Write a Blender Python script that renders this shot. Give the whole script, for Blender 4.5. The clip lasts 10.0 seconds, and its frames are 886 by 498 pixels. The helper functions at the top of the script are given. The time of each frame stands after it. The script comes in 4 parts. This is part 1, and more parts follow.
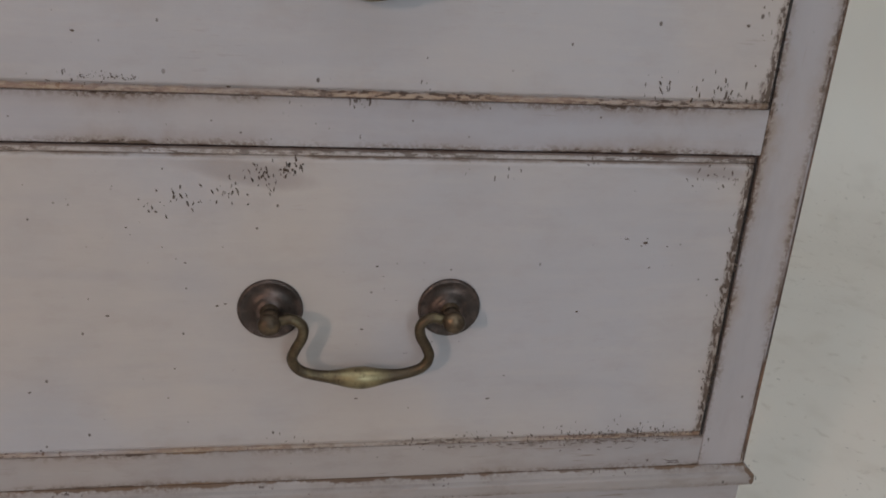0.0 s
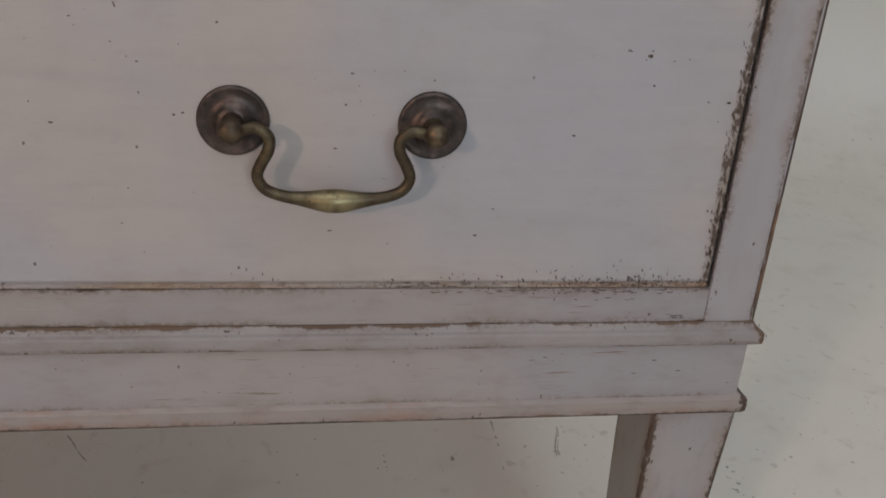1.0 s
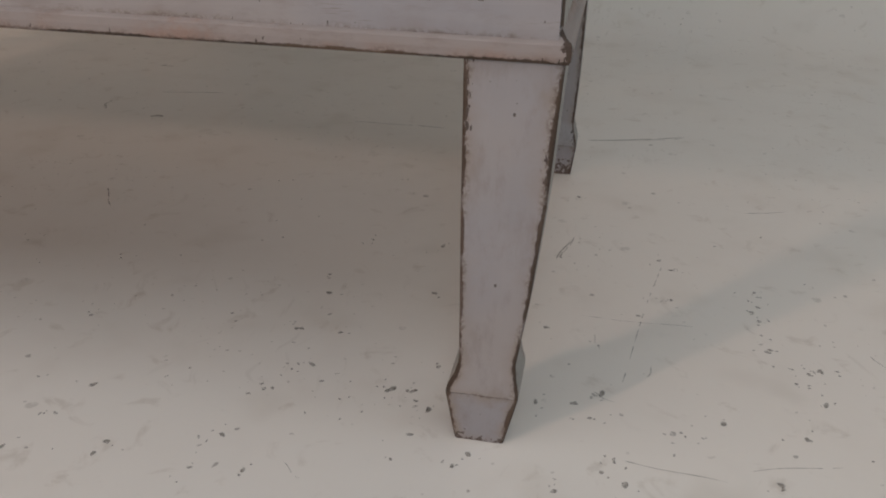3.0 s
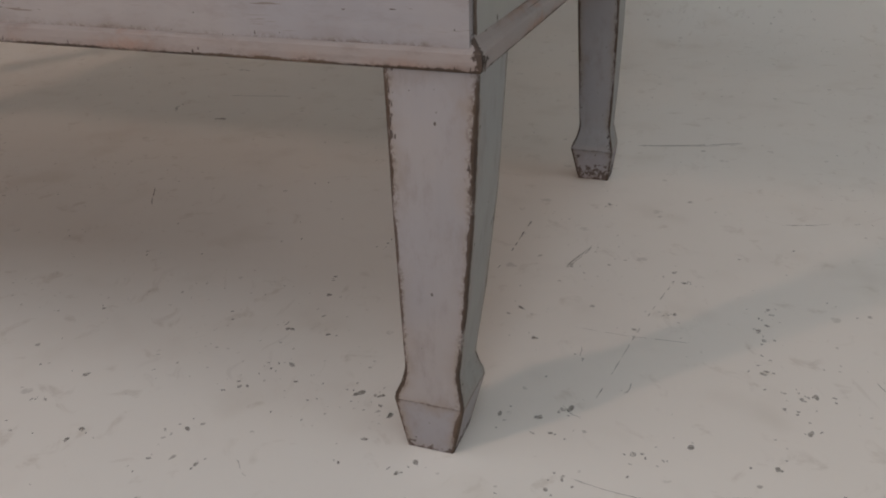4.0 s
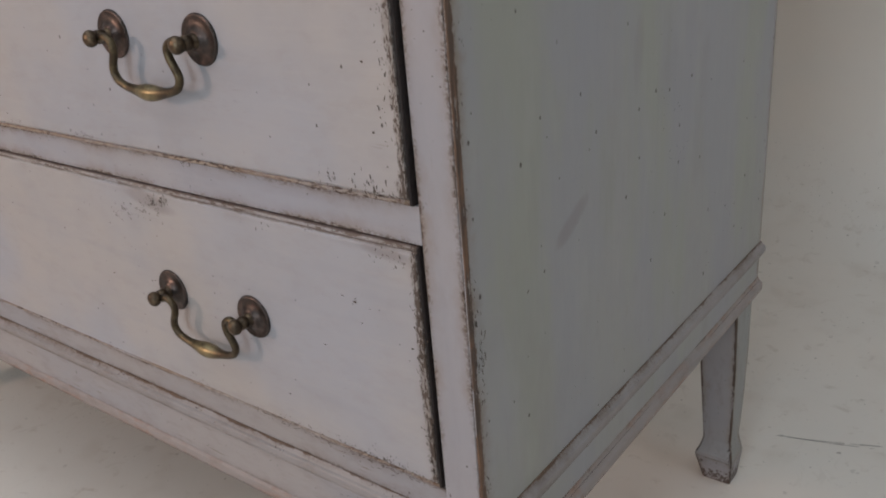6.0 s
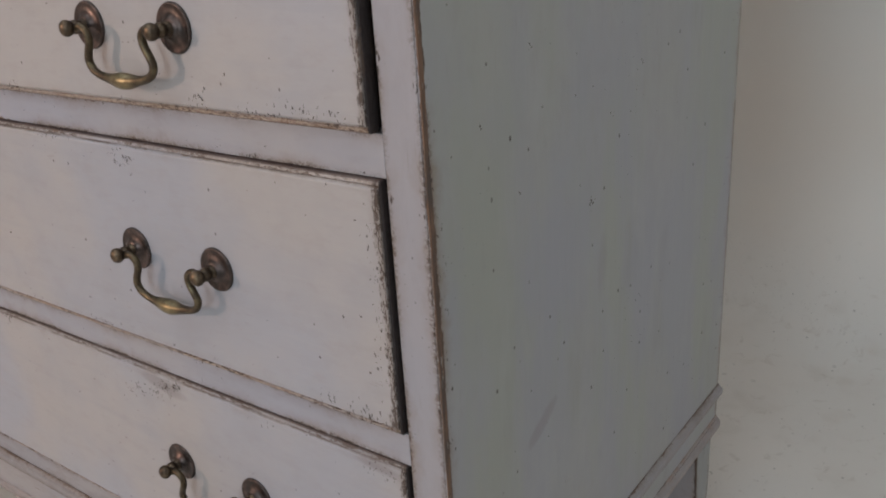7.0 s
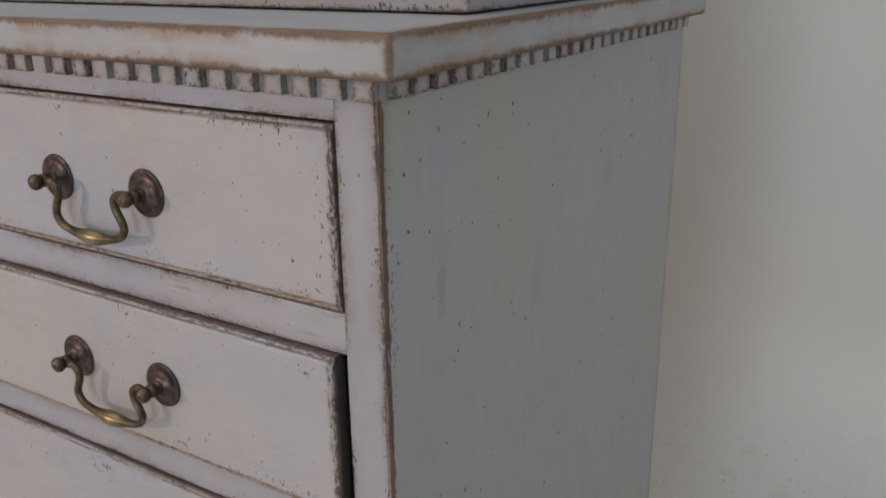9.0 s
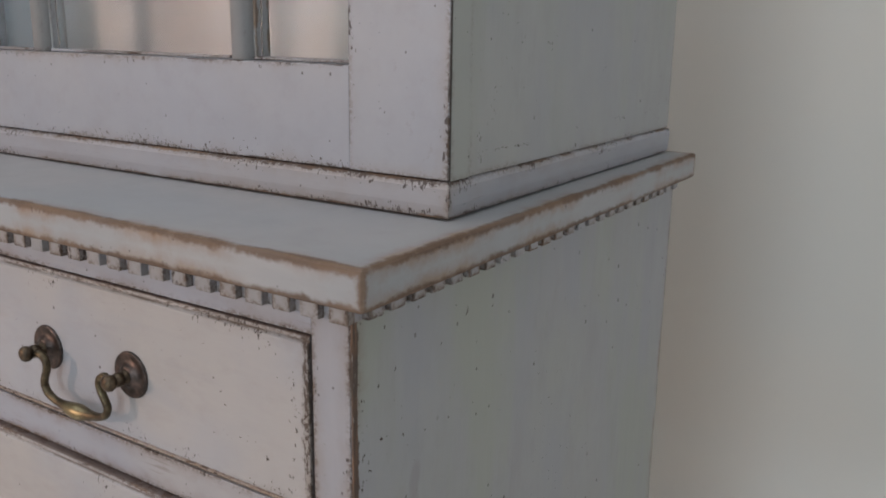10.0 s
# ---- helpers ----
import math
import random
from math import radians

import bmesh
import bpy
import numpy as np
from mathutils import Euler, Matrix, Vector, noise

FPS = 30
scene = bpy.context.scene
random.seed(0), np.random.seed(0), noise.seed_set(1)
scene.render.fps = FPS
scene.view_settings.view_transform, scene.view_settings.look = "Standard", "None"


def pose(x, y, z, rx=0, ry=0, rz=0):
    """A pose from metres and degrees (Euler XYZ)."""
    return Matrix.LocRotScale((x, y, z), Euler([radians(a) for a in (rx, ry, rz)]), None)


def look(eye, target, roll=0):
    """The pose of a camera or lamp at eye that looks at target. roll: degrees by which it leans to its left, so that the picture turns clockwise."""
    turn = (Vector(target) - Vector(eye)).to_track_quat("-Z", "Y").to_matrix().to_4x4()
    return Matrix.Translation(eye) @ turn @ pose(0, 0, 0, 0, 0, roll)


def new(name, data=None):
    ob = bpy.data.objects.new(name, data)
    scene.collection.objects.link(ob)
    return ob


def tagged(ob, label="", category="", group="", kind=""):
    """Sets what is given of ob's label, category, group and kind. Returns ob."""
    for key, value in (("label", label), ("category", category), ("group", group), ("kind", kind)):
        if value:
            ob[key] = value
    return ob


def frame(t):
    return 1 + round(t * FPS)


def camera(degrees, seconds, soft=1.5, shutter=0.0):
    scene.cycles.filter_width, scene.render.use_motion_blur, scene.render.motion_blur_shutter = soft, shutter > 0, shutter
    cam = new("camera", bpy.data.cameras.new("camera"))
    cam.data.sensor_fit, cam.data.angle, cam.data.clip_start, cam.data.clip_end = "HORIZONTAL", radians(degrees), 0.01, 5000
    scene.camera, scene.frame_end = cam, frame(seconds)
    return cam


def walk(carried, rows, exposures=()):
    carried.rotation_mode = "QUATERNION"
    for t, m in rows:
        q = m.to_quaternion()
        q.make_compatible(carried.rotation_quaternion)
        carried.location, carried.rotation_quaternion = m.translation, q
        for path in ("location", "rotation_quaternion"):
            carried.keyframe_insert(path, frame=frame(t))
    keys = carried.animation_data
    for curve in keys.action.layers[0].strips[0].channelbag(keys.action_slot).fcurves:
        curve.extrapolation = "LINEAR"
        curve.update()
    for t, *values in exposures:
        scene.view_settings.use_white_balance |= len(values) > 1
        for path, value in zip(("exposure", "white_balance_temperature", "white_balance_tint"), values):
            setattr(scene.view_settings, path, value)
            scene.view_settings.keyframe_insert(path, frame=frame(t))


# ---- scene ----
cam = camera(53.94, 10.0, soft=1.9)
PATH = [
    (0, (-0.2566, -0.3990, 0.5958), (-0.1792, 0.0577, 0.4074), 3.74),
    (0.5, (-0.2527, -0.3995, 0.5409), (-0.1672, 0.0568, 0.3551), 3.93),
    (1, (-0.2421, -0.3908, 0.5102), (-0.1643, 0.0604, 0.3093), 4.18),
    (1.5, (-0.2174, -0.3992, 0.4729), (-0.1703, 0.0551, 0.2693), 2.95),
    (2, (-0.1304, -0.4137, 0.4323), (-0.1582, 0.0403, 0.2248), 0.70),
    (2.5, (-0.0618, -0.4221, 0.3883), (-0.1079, 0.0287, 0.1770), 1.54),
    (3, (0.0219, -0.4195, 0.3392), (-0.0595, 0.0223, 0.1198), 1.29),
    (3.2, (0.038, -0.416, 0.322), (-0.312, 1.348, -0.554), 1.3),
    (4.3, (0.158, -0.376, 0.366), (-0.601, 1.260, -0.499), -2.8),
    (4.5, (0.1784, -0.3702, 0.3885), (-0.0344, 0.0293, 0.1762), -3.43),
    (5, (0.2205, -0.3697, 0.4694), (-0.0339, 0.0132, 0.2727), -3.33),
    (5.2, (0.224, -0.357, 0.511), (-0.832, 1.147, -0.277), -3.4),
    (5.5, (0.2421, -0.3405, 0.5748), (-0.0401, 0.0201, 0.3741), -4.58),
    (5.7, (0.250, -0.336, 0.617), (-0.901, 1.087, -0.189), -5.1),
    (6.8, (0.276, -0.358, 0.788), (-0.852, 1.121, 0.054), -3.8),
    (7, (0.2772, -0.3560, 0.8124), (-0.0038, 0.0157, 0.6312), -3.68),
    (7.5, (0.2771, -0.3520, 0.8669), (-0.0019, 0.0251, 0.6939), -3.21),
    (8, (0.2710, -0.3490, 0.9305), (-0.0002, 0.0344, 0.7588), -2.65),
    (8.5, (0.2643, -0.3514, 0.9862), (0.0042, 0.0398, 0.8151), -1.76),
    (9, (0.2623, -0.3582, 1.0317), (0.0114, 0.0430, 0.8703), -0.79),
    (9.5, (0.2684, -0.3598, 1.0609), (0.0154, 0.0491, 0.9239), 0.61),
    (10, (0.2737, -0.3380, 1.1100), (0.0112, 0.0696, 0.9877), 0.84),
]
EXPOSURES = [(0.0, -0.23, 6350, 8), (1.5, -0.15, 6370, 9.5), (2.5, -0.08, 6450, 10.5), (3.2, -0.22, 6450, 11), (4.5, -0.26, 6400, 12), (5.5, -0.07, 6300, 10.5), (7.0, -0.01, 6200, 9.5), (10.0, 0.0, 6150, 8.5)]
walk(cam, [(t, look(eye, target, roll)) for t, eye, target, roll in PATH], EXPOSURES)

# ---- light ----
world = bpy.data.worlds.new("room_air")
scene.world = world
world.use_nodes = True
wn = world.node_tree.nodes
sky = wn.new("ShaderNodeTexSky")
sky.sky_type, sky.sun_disc = "NISHITA", False
sky.sun_elevation, sky.sun_rotation = radians(35), radians(120)
wn["Background"].inputs[1].default_value = 0.08
world.node_tree.links.new(sky.outputs[0], wn["Background"].inputs[0])


def area_lamp(name, at, aim, size, size_y, watts, colour, shape="RECTANGLE"):
    data = bpy.data.lights.new(name, "AREA")
    data.shape, data.size, data.size_y = shape, size, size_y
    data.energy, data.color = watts, colour
    ob = new(name, data)
    ob.matrix_world = look(at, aim)
    return ob


# a warm lamp in a small opening low in the front wall, a tall cool window beside it, a high one in the side wall, an
# unseen fill panel added overhead
area_lamp("warm_lamp", (-2.49, -2.79, 1.50), (-0.2, 0.0, 0.2), 0.20, 0.20, 40, (1.0, 0.68, 0.53), "DISK")
area_lamp("window_light", (0.42, -2.79, 1.27), (0.42, 0.6, 1.27), 0.80, 1.6, 22, (0.82, 0.93, 1.0))
area_lamp("side_window_light", (2.79, 0.25, 2.05), (0.0, 0.25, 0.7), 1.8, 1.1, 12, (0.94, 0.98, 1.0))
area_lamp("overhead_fill", (-0.6, -1.1, 2.84), (-0.6, -1.1, 0.0), 3.2, 2.2, 34, (0.92, 0.96, 1.0))


# ---- materials ----
class Nodes:
    """Short calls for building one node tree."""

    def __init__(self, name):
        self.mat = bpy.data.materials.new(name)
        self.mat.use_nodes = True
        self.tree = self.mat.node_tree
        self.bsdf = self.tree.nodes["Principled BSDF"]

    def put(self, socket, value):
        if hasattr(value, "is_linked"):
            self.tree.links.new(value, socket)
        elif value is not None:
            socket.default_value = value

    def node(self, kind, **inputs):
        n = self.tree.nodes.new("ShaderNode" + kind)
        for key, value in inputs.items():
            self.put(n.inputs[key.replace("_", " ")], value)
        return n

    def math(self, op, a, b=None, c=None, clamp=False):
        n = self.tree.nodes.new("ShaderNodeMath")
        n.operation, n.use_clamp = op, clamp
        for s, v in zip(n.inputs, (a, b, c)):
            self.put(s, v)
        return n.outputs[0]

    def vec(self, op, a, b=None):
        n = self.tree.nodes.new("ShaderNodeVectorMath")
        n.operation = op
        for s, v in zip(n.inputs, (a, b)):
            self.put(s, v)
        return n.outputs[0]

    def ramp(self, x, lo, hi, a=0.0, b=1.0):
        n = self.tree.nodes.new("ShaderNodeMapRange")
        n.interpolation_type = "SMOOTHSTEP"
        for s, v in zip(n.inputs, (x, lo, hi, a, b)):
            self.put(s, v)
        return n.outputs[0]

    def mix(self, f, a, b):
        n = self.tree.nodes.new("ShaderNodeMix")
        n.data_type = "RGBA"
        self.put(n.inputs[0], f)
        self.put(n.inputs[6], a if hasattr(a, "is_linked") else (*a, 1))
        self.put(n.inputs[7], b if hasattr(b, "is_linked") else (*b, 1))
        return n.outputs[2]

    def noise(self, p, scale, detail=3.0, rough=0.55, warp=0.0):
        n = self.node("TexNoise", Vector=p, Scale=scale, Detail=detail, Roughness=rough, Distortion=warp)
        return n.outputs[0]

    def specks(self, p, scale, size, share, plane="XY"):
        """Round dots of a radius (in cells) in a share of the cells of one plane."""
        xyz = self.node("SeparateXYZ", Vector=p)
        flat = self.node("CombineXYZ", X=xyz.outputs["XYZ".index(plane[0])], Y=xyz.outputs["XYZ".index(plane[1])]).outputs[0]
        n = self.node("TexVoronoi")
        n.voronoi_dimensions = "2D"
        self.put(n.inputs["Vector"], flat)
        self.put(n.inputs["Scale"], scale)
        pick = self.node("SeparateColor", Color=n.outputs["Color"])
        on = self.math("LESS_THAN", pick.outputs[0], share)
        size = self.math("MULTIPLY_ADD", pick.outputs[1], size, size * 0.35)
        return self.math("MULTIPLY", self.ramp(self.math("DIVIDE", n.outputs["Distance"], size), 1.0, 0.6), on)

    def bump(self, height, strength, distance):
        n = self.node("Bump", Height=height, Strength=strength, Distance=distance)
        self.put(self.bsdf.inputs["Normal"], n.outputs[0])

    def done(self, colour, rough, metal=0.0):
        self.put(self.bsdf.inputs["Base Color"], colour if hasattr(colour, "is_linked") else (*colour, 1))
        self.put(self.bsdf.inputs["Roughness"], rough)
        self.put(self.bsdf.inputs["Metallic"], metal)
        return self.mat


def piece_coords(m):
    """Local place, shifted at random for each piece; the distance to the piece's nearest edge; the height within the piece."""
    obj = m.node("TexCoord").outputs["Object"]
    rnd = m.node("ObjectInfo").outputs["Random"]
    shift = m.node("CombineXYZ", X=m.math("MULTIPLY", rnd, 37.0), Y=m.math("MULTIPLY", rnd, 91.0), Z=m.math("MULTIPLY", rnd, 53.0)).outputs[0]
    p = m.vec("ADD", obj, shift)
    loc, half = m.node("Attribute"), m.node("Attribute")
    loc.attribute_name, half.attribute_name = "loc", "half"
    gap = m.vec("SUBTRACT", half.outputs["Vector"], m.vec("ABSOLUTE", loc.outputs["Vector"]))
    s = m.node("SeparateXYZ", Vector=gap)
    a, b, c = s.outputs[0], s.outputs[1], s.outputs[2]
    edge = m.math("MAXIMUM", m.math("MINIMUM", a, b), m.math("MINIMUM", m.math("MAXIMUM", a, b), c))
    over = m.node("SeparateXYZ", Vector=m.vec("ADD", half.outputs["Vector"], loc.outputs["Vector"])).outputs[2]
    upright = m.math("GREATER_THAN", c, m.math("MAXIMUM", m.math("MINIMUM", a, b), m.math("MULTIPLY", edge, 1.0001)))
    return p, edge, over, upright, (a, m.math("SUBTRACT", m.math("MULTIPLY", m.node("SeparateXYZ", Vector=half.outputs["Vector"]).outputs[2], 2.0), over))


def distressed_paint(name, warm, cool, along=(1, 1, 1), wear=1.0, spot=1.0, ochre=0.5, plane="XZ", groove=0.0, deep=0.03, scratched=1.0, smudge=0.4, arris=0.0016, wood_tone=1.0, flaky=1.0, stain=(0.235, 0.185, 0.145), dot=0.03, corner=0.0, scuffed=0.0, haze=0.012, patina=0.15, smears=(), streaks=0.0, least=-0.3, soften=1.0, rubbed=0.42):
    """Old milk paint over brown wood: worn edges, fine ticks near the edges, specks, brushed streaks.
    along: stretch of the grain, small numbers run along that axis. groove: how far in a grimy groove runs, 0 for none.
    wear: how much of the edge is worn bare; arris: how wide the bare line is; deep: how far in the ticks reach."""
    m = Nodes(name)
    p, edge, over, upright, (flank, under) = piece_coords(m)
    grain = m.vec("MULTIPLY", p, along)
    patch = m.noise(p, 6.0, 3.0)
    cloud = m.noise(p, 24.0, 4.0, 0.6)
    brush = m.noise(grain, 260.0, 3.0, 0.6)
    wide = m.noise(grain, 60.0, 2.0, 0.5)
    fine = m.noise(p, 1100.0, 2.0)
    grit = m.ramp(m.noise(p, 430.0, 3.0, 0.65), 0.40, 0.56)
    jag = m.math("SUBTRACT", m.noise(p, 150.0, 4.0, 0.7), 0.5)
    colour = m.mix(m.ramp(patch, 0.36, 0.64), warm, cool)
    colour = m.mix(m.math("MULTIPLY", m.ramp(cloud, 0.42, 0.72), 0.24), colour, [v * 0.82 for v in warm])
    colour = m.mix(m.math("MULTIPLY", m.ramp(brush, 0.45, 0.75), 0.16), colour, [v * 1.14 for v in warm])
    colour = m.mix(m.math("MULTIPLY", m.ramp(wide, 0.52, 0.72), 0.06 if streaks else 0.22), colour, [v * 0.85 for v in cool])
    dirt = m.ramp(m.noise(m.vec("MULTIPLY", p, [0.35 + 0.65 * v for v in along]), 85.0, 5.0, 0.68), 0.47, 0.72)
    colour = m.mix(m.math("MULTIPLY", dirt, patina), colour, [v * f for v, f in zip(warm, (0.66, 0.60, 0.57))])
    if streaks:
        # brushed bands of bluish, greenish and chalky paint that run down the panel
        for shift, flat, size, lo, hi, share, tint in ((0, 0.36, 7.0, 0.42, 0.62, 0.75, (0.278, 0.278, 0.298)), (7, 0.26, 11.0, 0.47, 0.64, 0.80, (0.288, 0.294, 0.252)), (13, 0.32, 24.0, 0.53, 0.74, 0.40, (0.330, 0.326, 0.317)), (21, 0.36, 15.0, 0.56, 0.74, 0.38, (0.230, 0.225, 0.213))):
            band_of = m.noise(m.vec("MULTIPLY", m.vec("ADD", p, (shift, shift, shift)), (1.0, 1.0, flat)), size, 4.0, 0.6)
            colour = m.mix(m.math("MULTIPLY", m.ramp(band_of, lo, hi), share * streaks), colour, tint)
    for at_y, at_z, angle, long, wide_of, share in smears:
        o = m.node("SeparateXYZ", Vector=m.node("TexCoord").outputs["Object"])
        dy, dz = m.math("SUBTRACT", o.outputs["XYZ".index(plane[0])], at_y), m.math("SUBTRACT", o.outputs[2], at_z)
        run_of = m.math("ADD", m.math("MULTIPLY", dy, math.cos(angle) / long), m.math("MULTIPLY", dz, math.sin(angle) / long))
        off = m.math("ADD", m.math("MULTIPLY", dy, -math.sin(angle) / wide_of), m.math("MULTIPLY", dz, math.cos(angle) / wide_of))
        far = m.math("ADD", m.math("MULTIPLY", run_of, run_of), m.math("MULTIPLY", off, off))
        soft = m.ramp(m.math("MULTIPLY_ADD", m.math("SUBTRACT", cloud, 0.5), 1.6, far), 1.0, 0.1)
        colour = m.mix(m.math("MULTIPLY", soft, share), colour, (0.17, 0.140, 0.135))
    # soft brownish smudge towards the edges, then grainy grime right at them
    ragged = m.math("MULTIPLY_ADD", m.math("SUBTRACT", m.noise(p, 60.0, 4.0, 0.65), 0.5), 0.020, edge)
    glaze = m.math("MULTIPLY", m.ramp(ragged, haze, -0.003), m.ramp(m.noise(p, 13.0, 2.0), 0.36, 0.62))
    colour = m.mix(m.math("MULTIPLY", glaze, smudge), colour, stain)
    rim = m.math("MULTIPLY", m.ramp(m.math("MULTIPLY_ADD", jag, 0.008, edge), 0.0042, 0.0), m.ramp(m.noise(p, 13.0, 4.0, 0.6), 0.36, 0.56))
    colour = m.mix(m.math("MULTIPLY", m.math("MULTIPLY", rim, grit), min(1.0, 1.0 * smudge + 0.3)), colour, (0.105, 0.070, 0.050))
    # scratches along the grain
    scratch = m.ramp(m.noise(grain, 520.0, 2.0, 0.7), 0.60, 0.70)
    scratch = m.math("MULTIPLY", scratch, m.ramp(m.noise(m.vec("MULTIPLY", p, (0.6, 0.6, 1.0)), 22.0, 2.0), 0.58 - 0.045 * scratched, 0.70 - 0.045 * scratched))
    colour = m.mix(m.math("MULTIPLY", scratch, min(0.8, 0.5 * scratched)), colour, (0.15, 0.11, 0.09))
    # short dark ticks crowding towards the edges
    tick = m.noise(m.vec("MULTIPLY", p, (1.0, 1.0, 0.34)), 620.0, 1.5, 0.5)
    crowd = m.ramp(m.noise(p, 15.0, 4.0, 0.6), 0.47, 0.64)
    near = m.math("MULTIPLY", m.ramp(edge, deep, -0.25 * deep), crowd)
    level = m.math("MULTIPLY_ADD", near, -0.31 * spot, 0.83)
    ticks = m.ramp(m.math("SUBTRACT", tick, level), 0.0, 0.03)
    colour = m.mix(m.math("MULTIPLY", ticks, 0.88), colour, (0.05, 0.035, 0.028))
    dots = m.specks(m.vec("MULTIPLY", p, (1.0, 1.0, 0.7)), 44.0, dot, 0.36 * spot, plane)
    dots = m.math("MULTIPLY", dots, m.ramp(m.noise(p, 7.0, 2.0), 0.36, 0.50))
    dots = m.math("MAXIMUM", dots, m.math("MULTIPLY", m.specks(p, 150.0, 0.075, 0.16 * spot, plane), m.ramp(m.noise(p, 10.0, 2.0), 0.52, 0.64)))
    colour = m.mix(m.math("MULTIPLY", dots, 0.85), colour, (0.06, 0.045, 0.038))
    loss = m.math("MAXIMUM", ticks, dots)
    # paint flaked off in dark streaks that run along the edge
    wob = m.math("MULTIPLY_ADD", jag, 0.0030, edge)
    run_h = m.noise(m.vec("MULTIPLY", p, (0.30, 0.30, 1.0)), 640.0, 3.0, 0.6)
    run_v = m.noise(m.vec("MULTIPLY", p, (1.0, 1.0, 0.30)), 640.0, 3.0, 0.6)
    run = m.math("ADD", m.math("MULTIPLY", run_v, upright), m.math("MULTIPLY", run_h, m.math("SUBTRACT", 1.0, upright)))
    gate = m.ramp(m.noise(p, 13.0, 4.0, 0.65), 0.40, 0.62)
    band = m.ramp(wob, 0.0036, 0.0004)
    if groove:
        band = m.math("MULTIPLY", band, 0.35)
    level = m.math("MULTIPLY_ADD", m.math("MULTIPLY", band, m.math("MULTIPLY_ADD", gate, 0.75, 0.25)), -0.38 * flaky, 0.83)
    flakes = m.ramp(m.math("SUBTRACT", run, level), 0.0, 0.05)
    umber = m.mix(cloud, (0.036, 0.025, 0.020), (0.100, 0.066, 0.047))
    colour = m.mix(m.math("MULTIPLY", flakes, 0.9), colour, umber)
    loss = m.math("MAXIMUM", loss, flakes)
    if groove:
        # drawer lip: flaked black down the ends, a grey bead with a grimy groove above, rubbed ochre below
        jog = m.math("MULTIPLY_ADD", m.noise(p, 80.0, 5.0, 0.7), 0.012, -0.0062)
        end = m.math("ADD", flank, jog)
        ends = m.ramp(end, groove + 0.0036, groove + 0.0010)
        colour = m.mix(m.math("MULTIPLY", ends, 0.42), colour, (0.165, 0.128, 0.100))
        peel = m.ramp(m.math("SUBTRACT", run_v, m.ramp(m.noise(p, 10.0, 3.0), 0.35, 0.65, 0.54, 0.41)), -0.01, 0.03)
        colour = m.mix(m.math("MULTIPLY", m.math("MULTIPLY", ends, peel), 0.92), colour, umber)
        top = m.math("MULTIPLY_ADD", jag, 0.0022, under)
        crease = m.ramp(m.math("ABSOLUTE", m.math("SUBTRACT", top, groove)), 0.0013, 0.0003)
        crease = m.math("MULTIPLY", crease, m.ramp(m.noise(p, 22.0, 4.0, 0.65), 0.40, 0.58, 0.15, 1.0))
        colour = m.mix(m.math("MULTIPLY", crease, 0.8), colour, (0.11, 0.072, 0.050))
        soot = m.math("MULTIPLY", m.ramp(m.math("MULTIPLY_ADD", jag, 0.004, under), groove, 0.0), m.ramp(m.noise(p, 11.0, 3.0, 0.6), 0.34, 0.58, 0.25, 1.0))
        colour = m.mix(m.math("MULTIPLY", soot, 0.55), colour, (0.150, 0.132, 0.118))
        bead = m.math("MULTIPLY", m.ramp(top, groove, groove - 0.0008), m.ramp(m.noise(p, 16.0, 4.0, 0.65), 0.40, 0.52))
        bead = m.math("MULTIPLY", bead, m.ramp(m.math("SUBTRACT", run_h, 0.50), -0.02, 0.05))
        colour = m.mix(m.math("MULTIPLY", bead, 0.85), colour, umber)
        foot = m.math("MULTIPLY_ADD", jag, 0.0032, over)
        low = m.math("MULTIPLY", m.ramp(foot, groove + 0.0008, groove - 0.0006), m.ramp(m.noise(p, 9.0, 4.0, 0.6), 0.36, 0.54, rubbed, 1.0))
        rub = m.mix(m.ramp(run_h, 0.38, 0.60), (0.335, 0.250, 0.172), (0.215, 0.125, 0.083))
        colour = m.mix(m.math("MULTIPLY", low, 0.74), colour, rub)
        pits = m.math("MULTIPLY", m.ramp(foot, groove + 0.0022, groove - 0.0006), m.ramp(m.noise(p, 14.0, 4.0, 0.65), 0.43, 0.56))
        pits = m.math("MULTIPLY", pits, m.ramp(m.math("SUBTRACT", run_h, 0.53), -0.01, 0.04))
        colour = m.mix(m.math("MULTIPLY", pits, 0.9), colour, umber)
        seam = m.ramp(m.math("MINIMUM", over, under), 0.0011, 0.0004)
        colour = m.mix(m.math("MULTIPLY", seam, 0.78), colour, (0.066, 0.036, 0.026))
        shut = m.ramp(flank, 0.0018, 0.0009)
        colour = m.mix(m.math("MULTIPLY", shut, 0.96), colour, (0.020, 0.013, 0.012))
        loss = m.math("MAXIMUM", loss, m.math("MAXIMUM", m.math("MAXIMUM", m.math("MULTIPLY", ends, peel), shut), pits))
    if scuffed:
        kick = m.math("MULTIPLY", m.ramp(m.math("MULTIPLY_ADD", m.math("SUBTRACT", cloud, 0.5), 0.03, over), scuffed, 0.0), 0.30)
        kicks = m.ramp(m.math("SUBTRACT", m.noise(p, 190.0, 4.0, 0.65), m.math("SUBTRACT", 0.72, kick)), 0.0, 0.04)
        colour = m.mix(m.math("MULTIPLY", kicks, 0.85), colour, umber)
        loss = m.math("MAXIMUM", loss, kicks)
    # bare wood on the arris
    reach = m.math("MULTIPLY", m.ramp(m.noise(p, 34.0, 5.0, 0.7), 0.36, 0.66, least * arris, 2.0 * arris), m.math("MULTIPLY_ADD", upright, corner, 1.0))
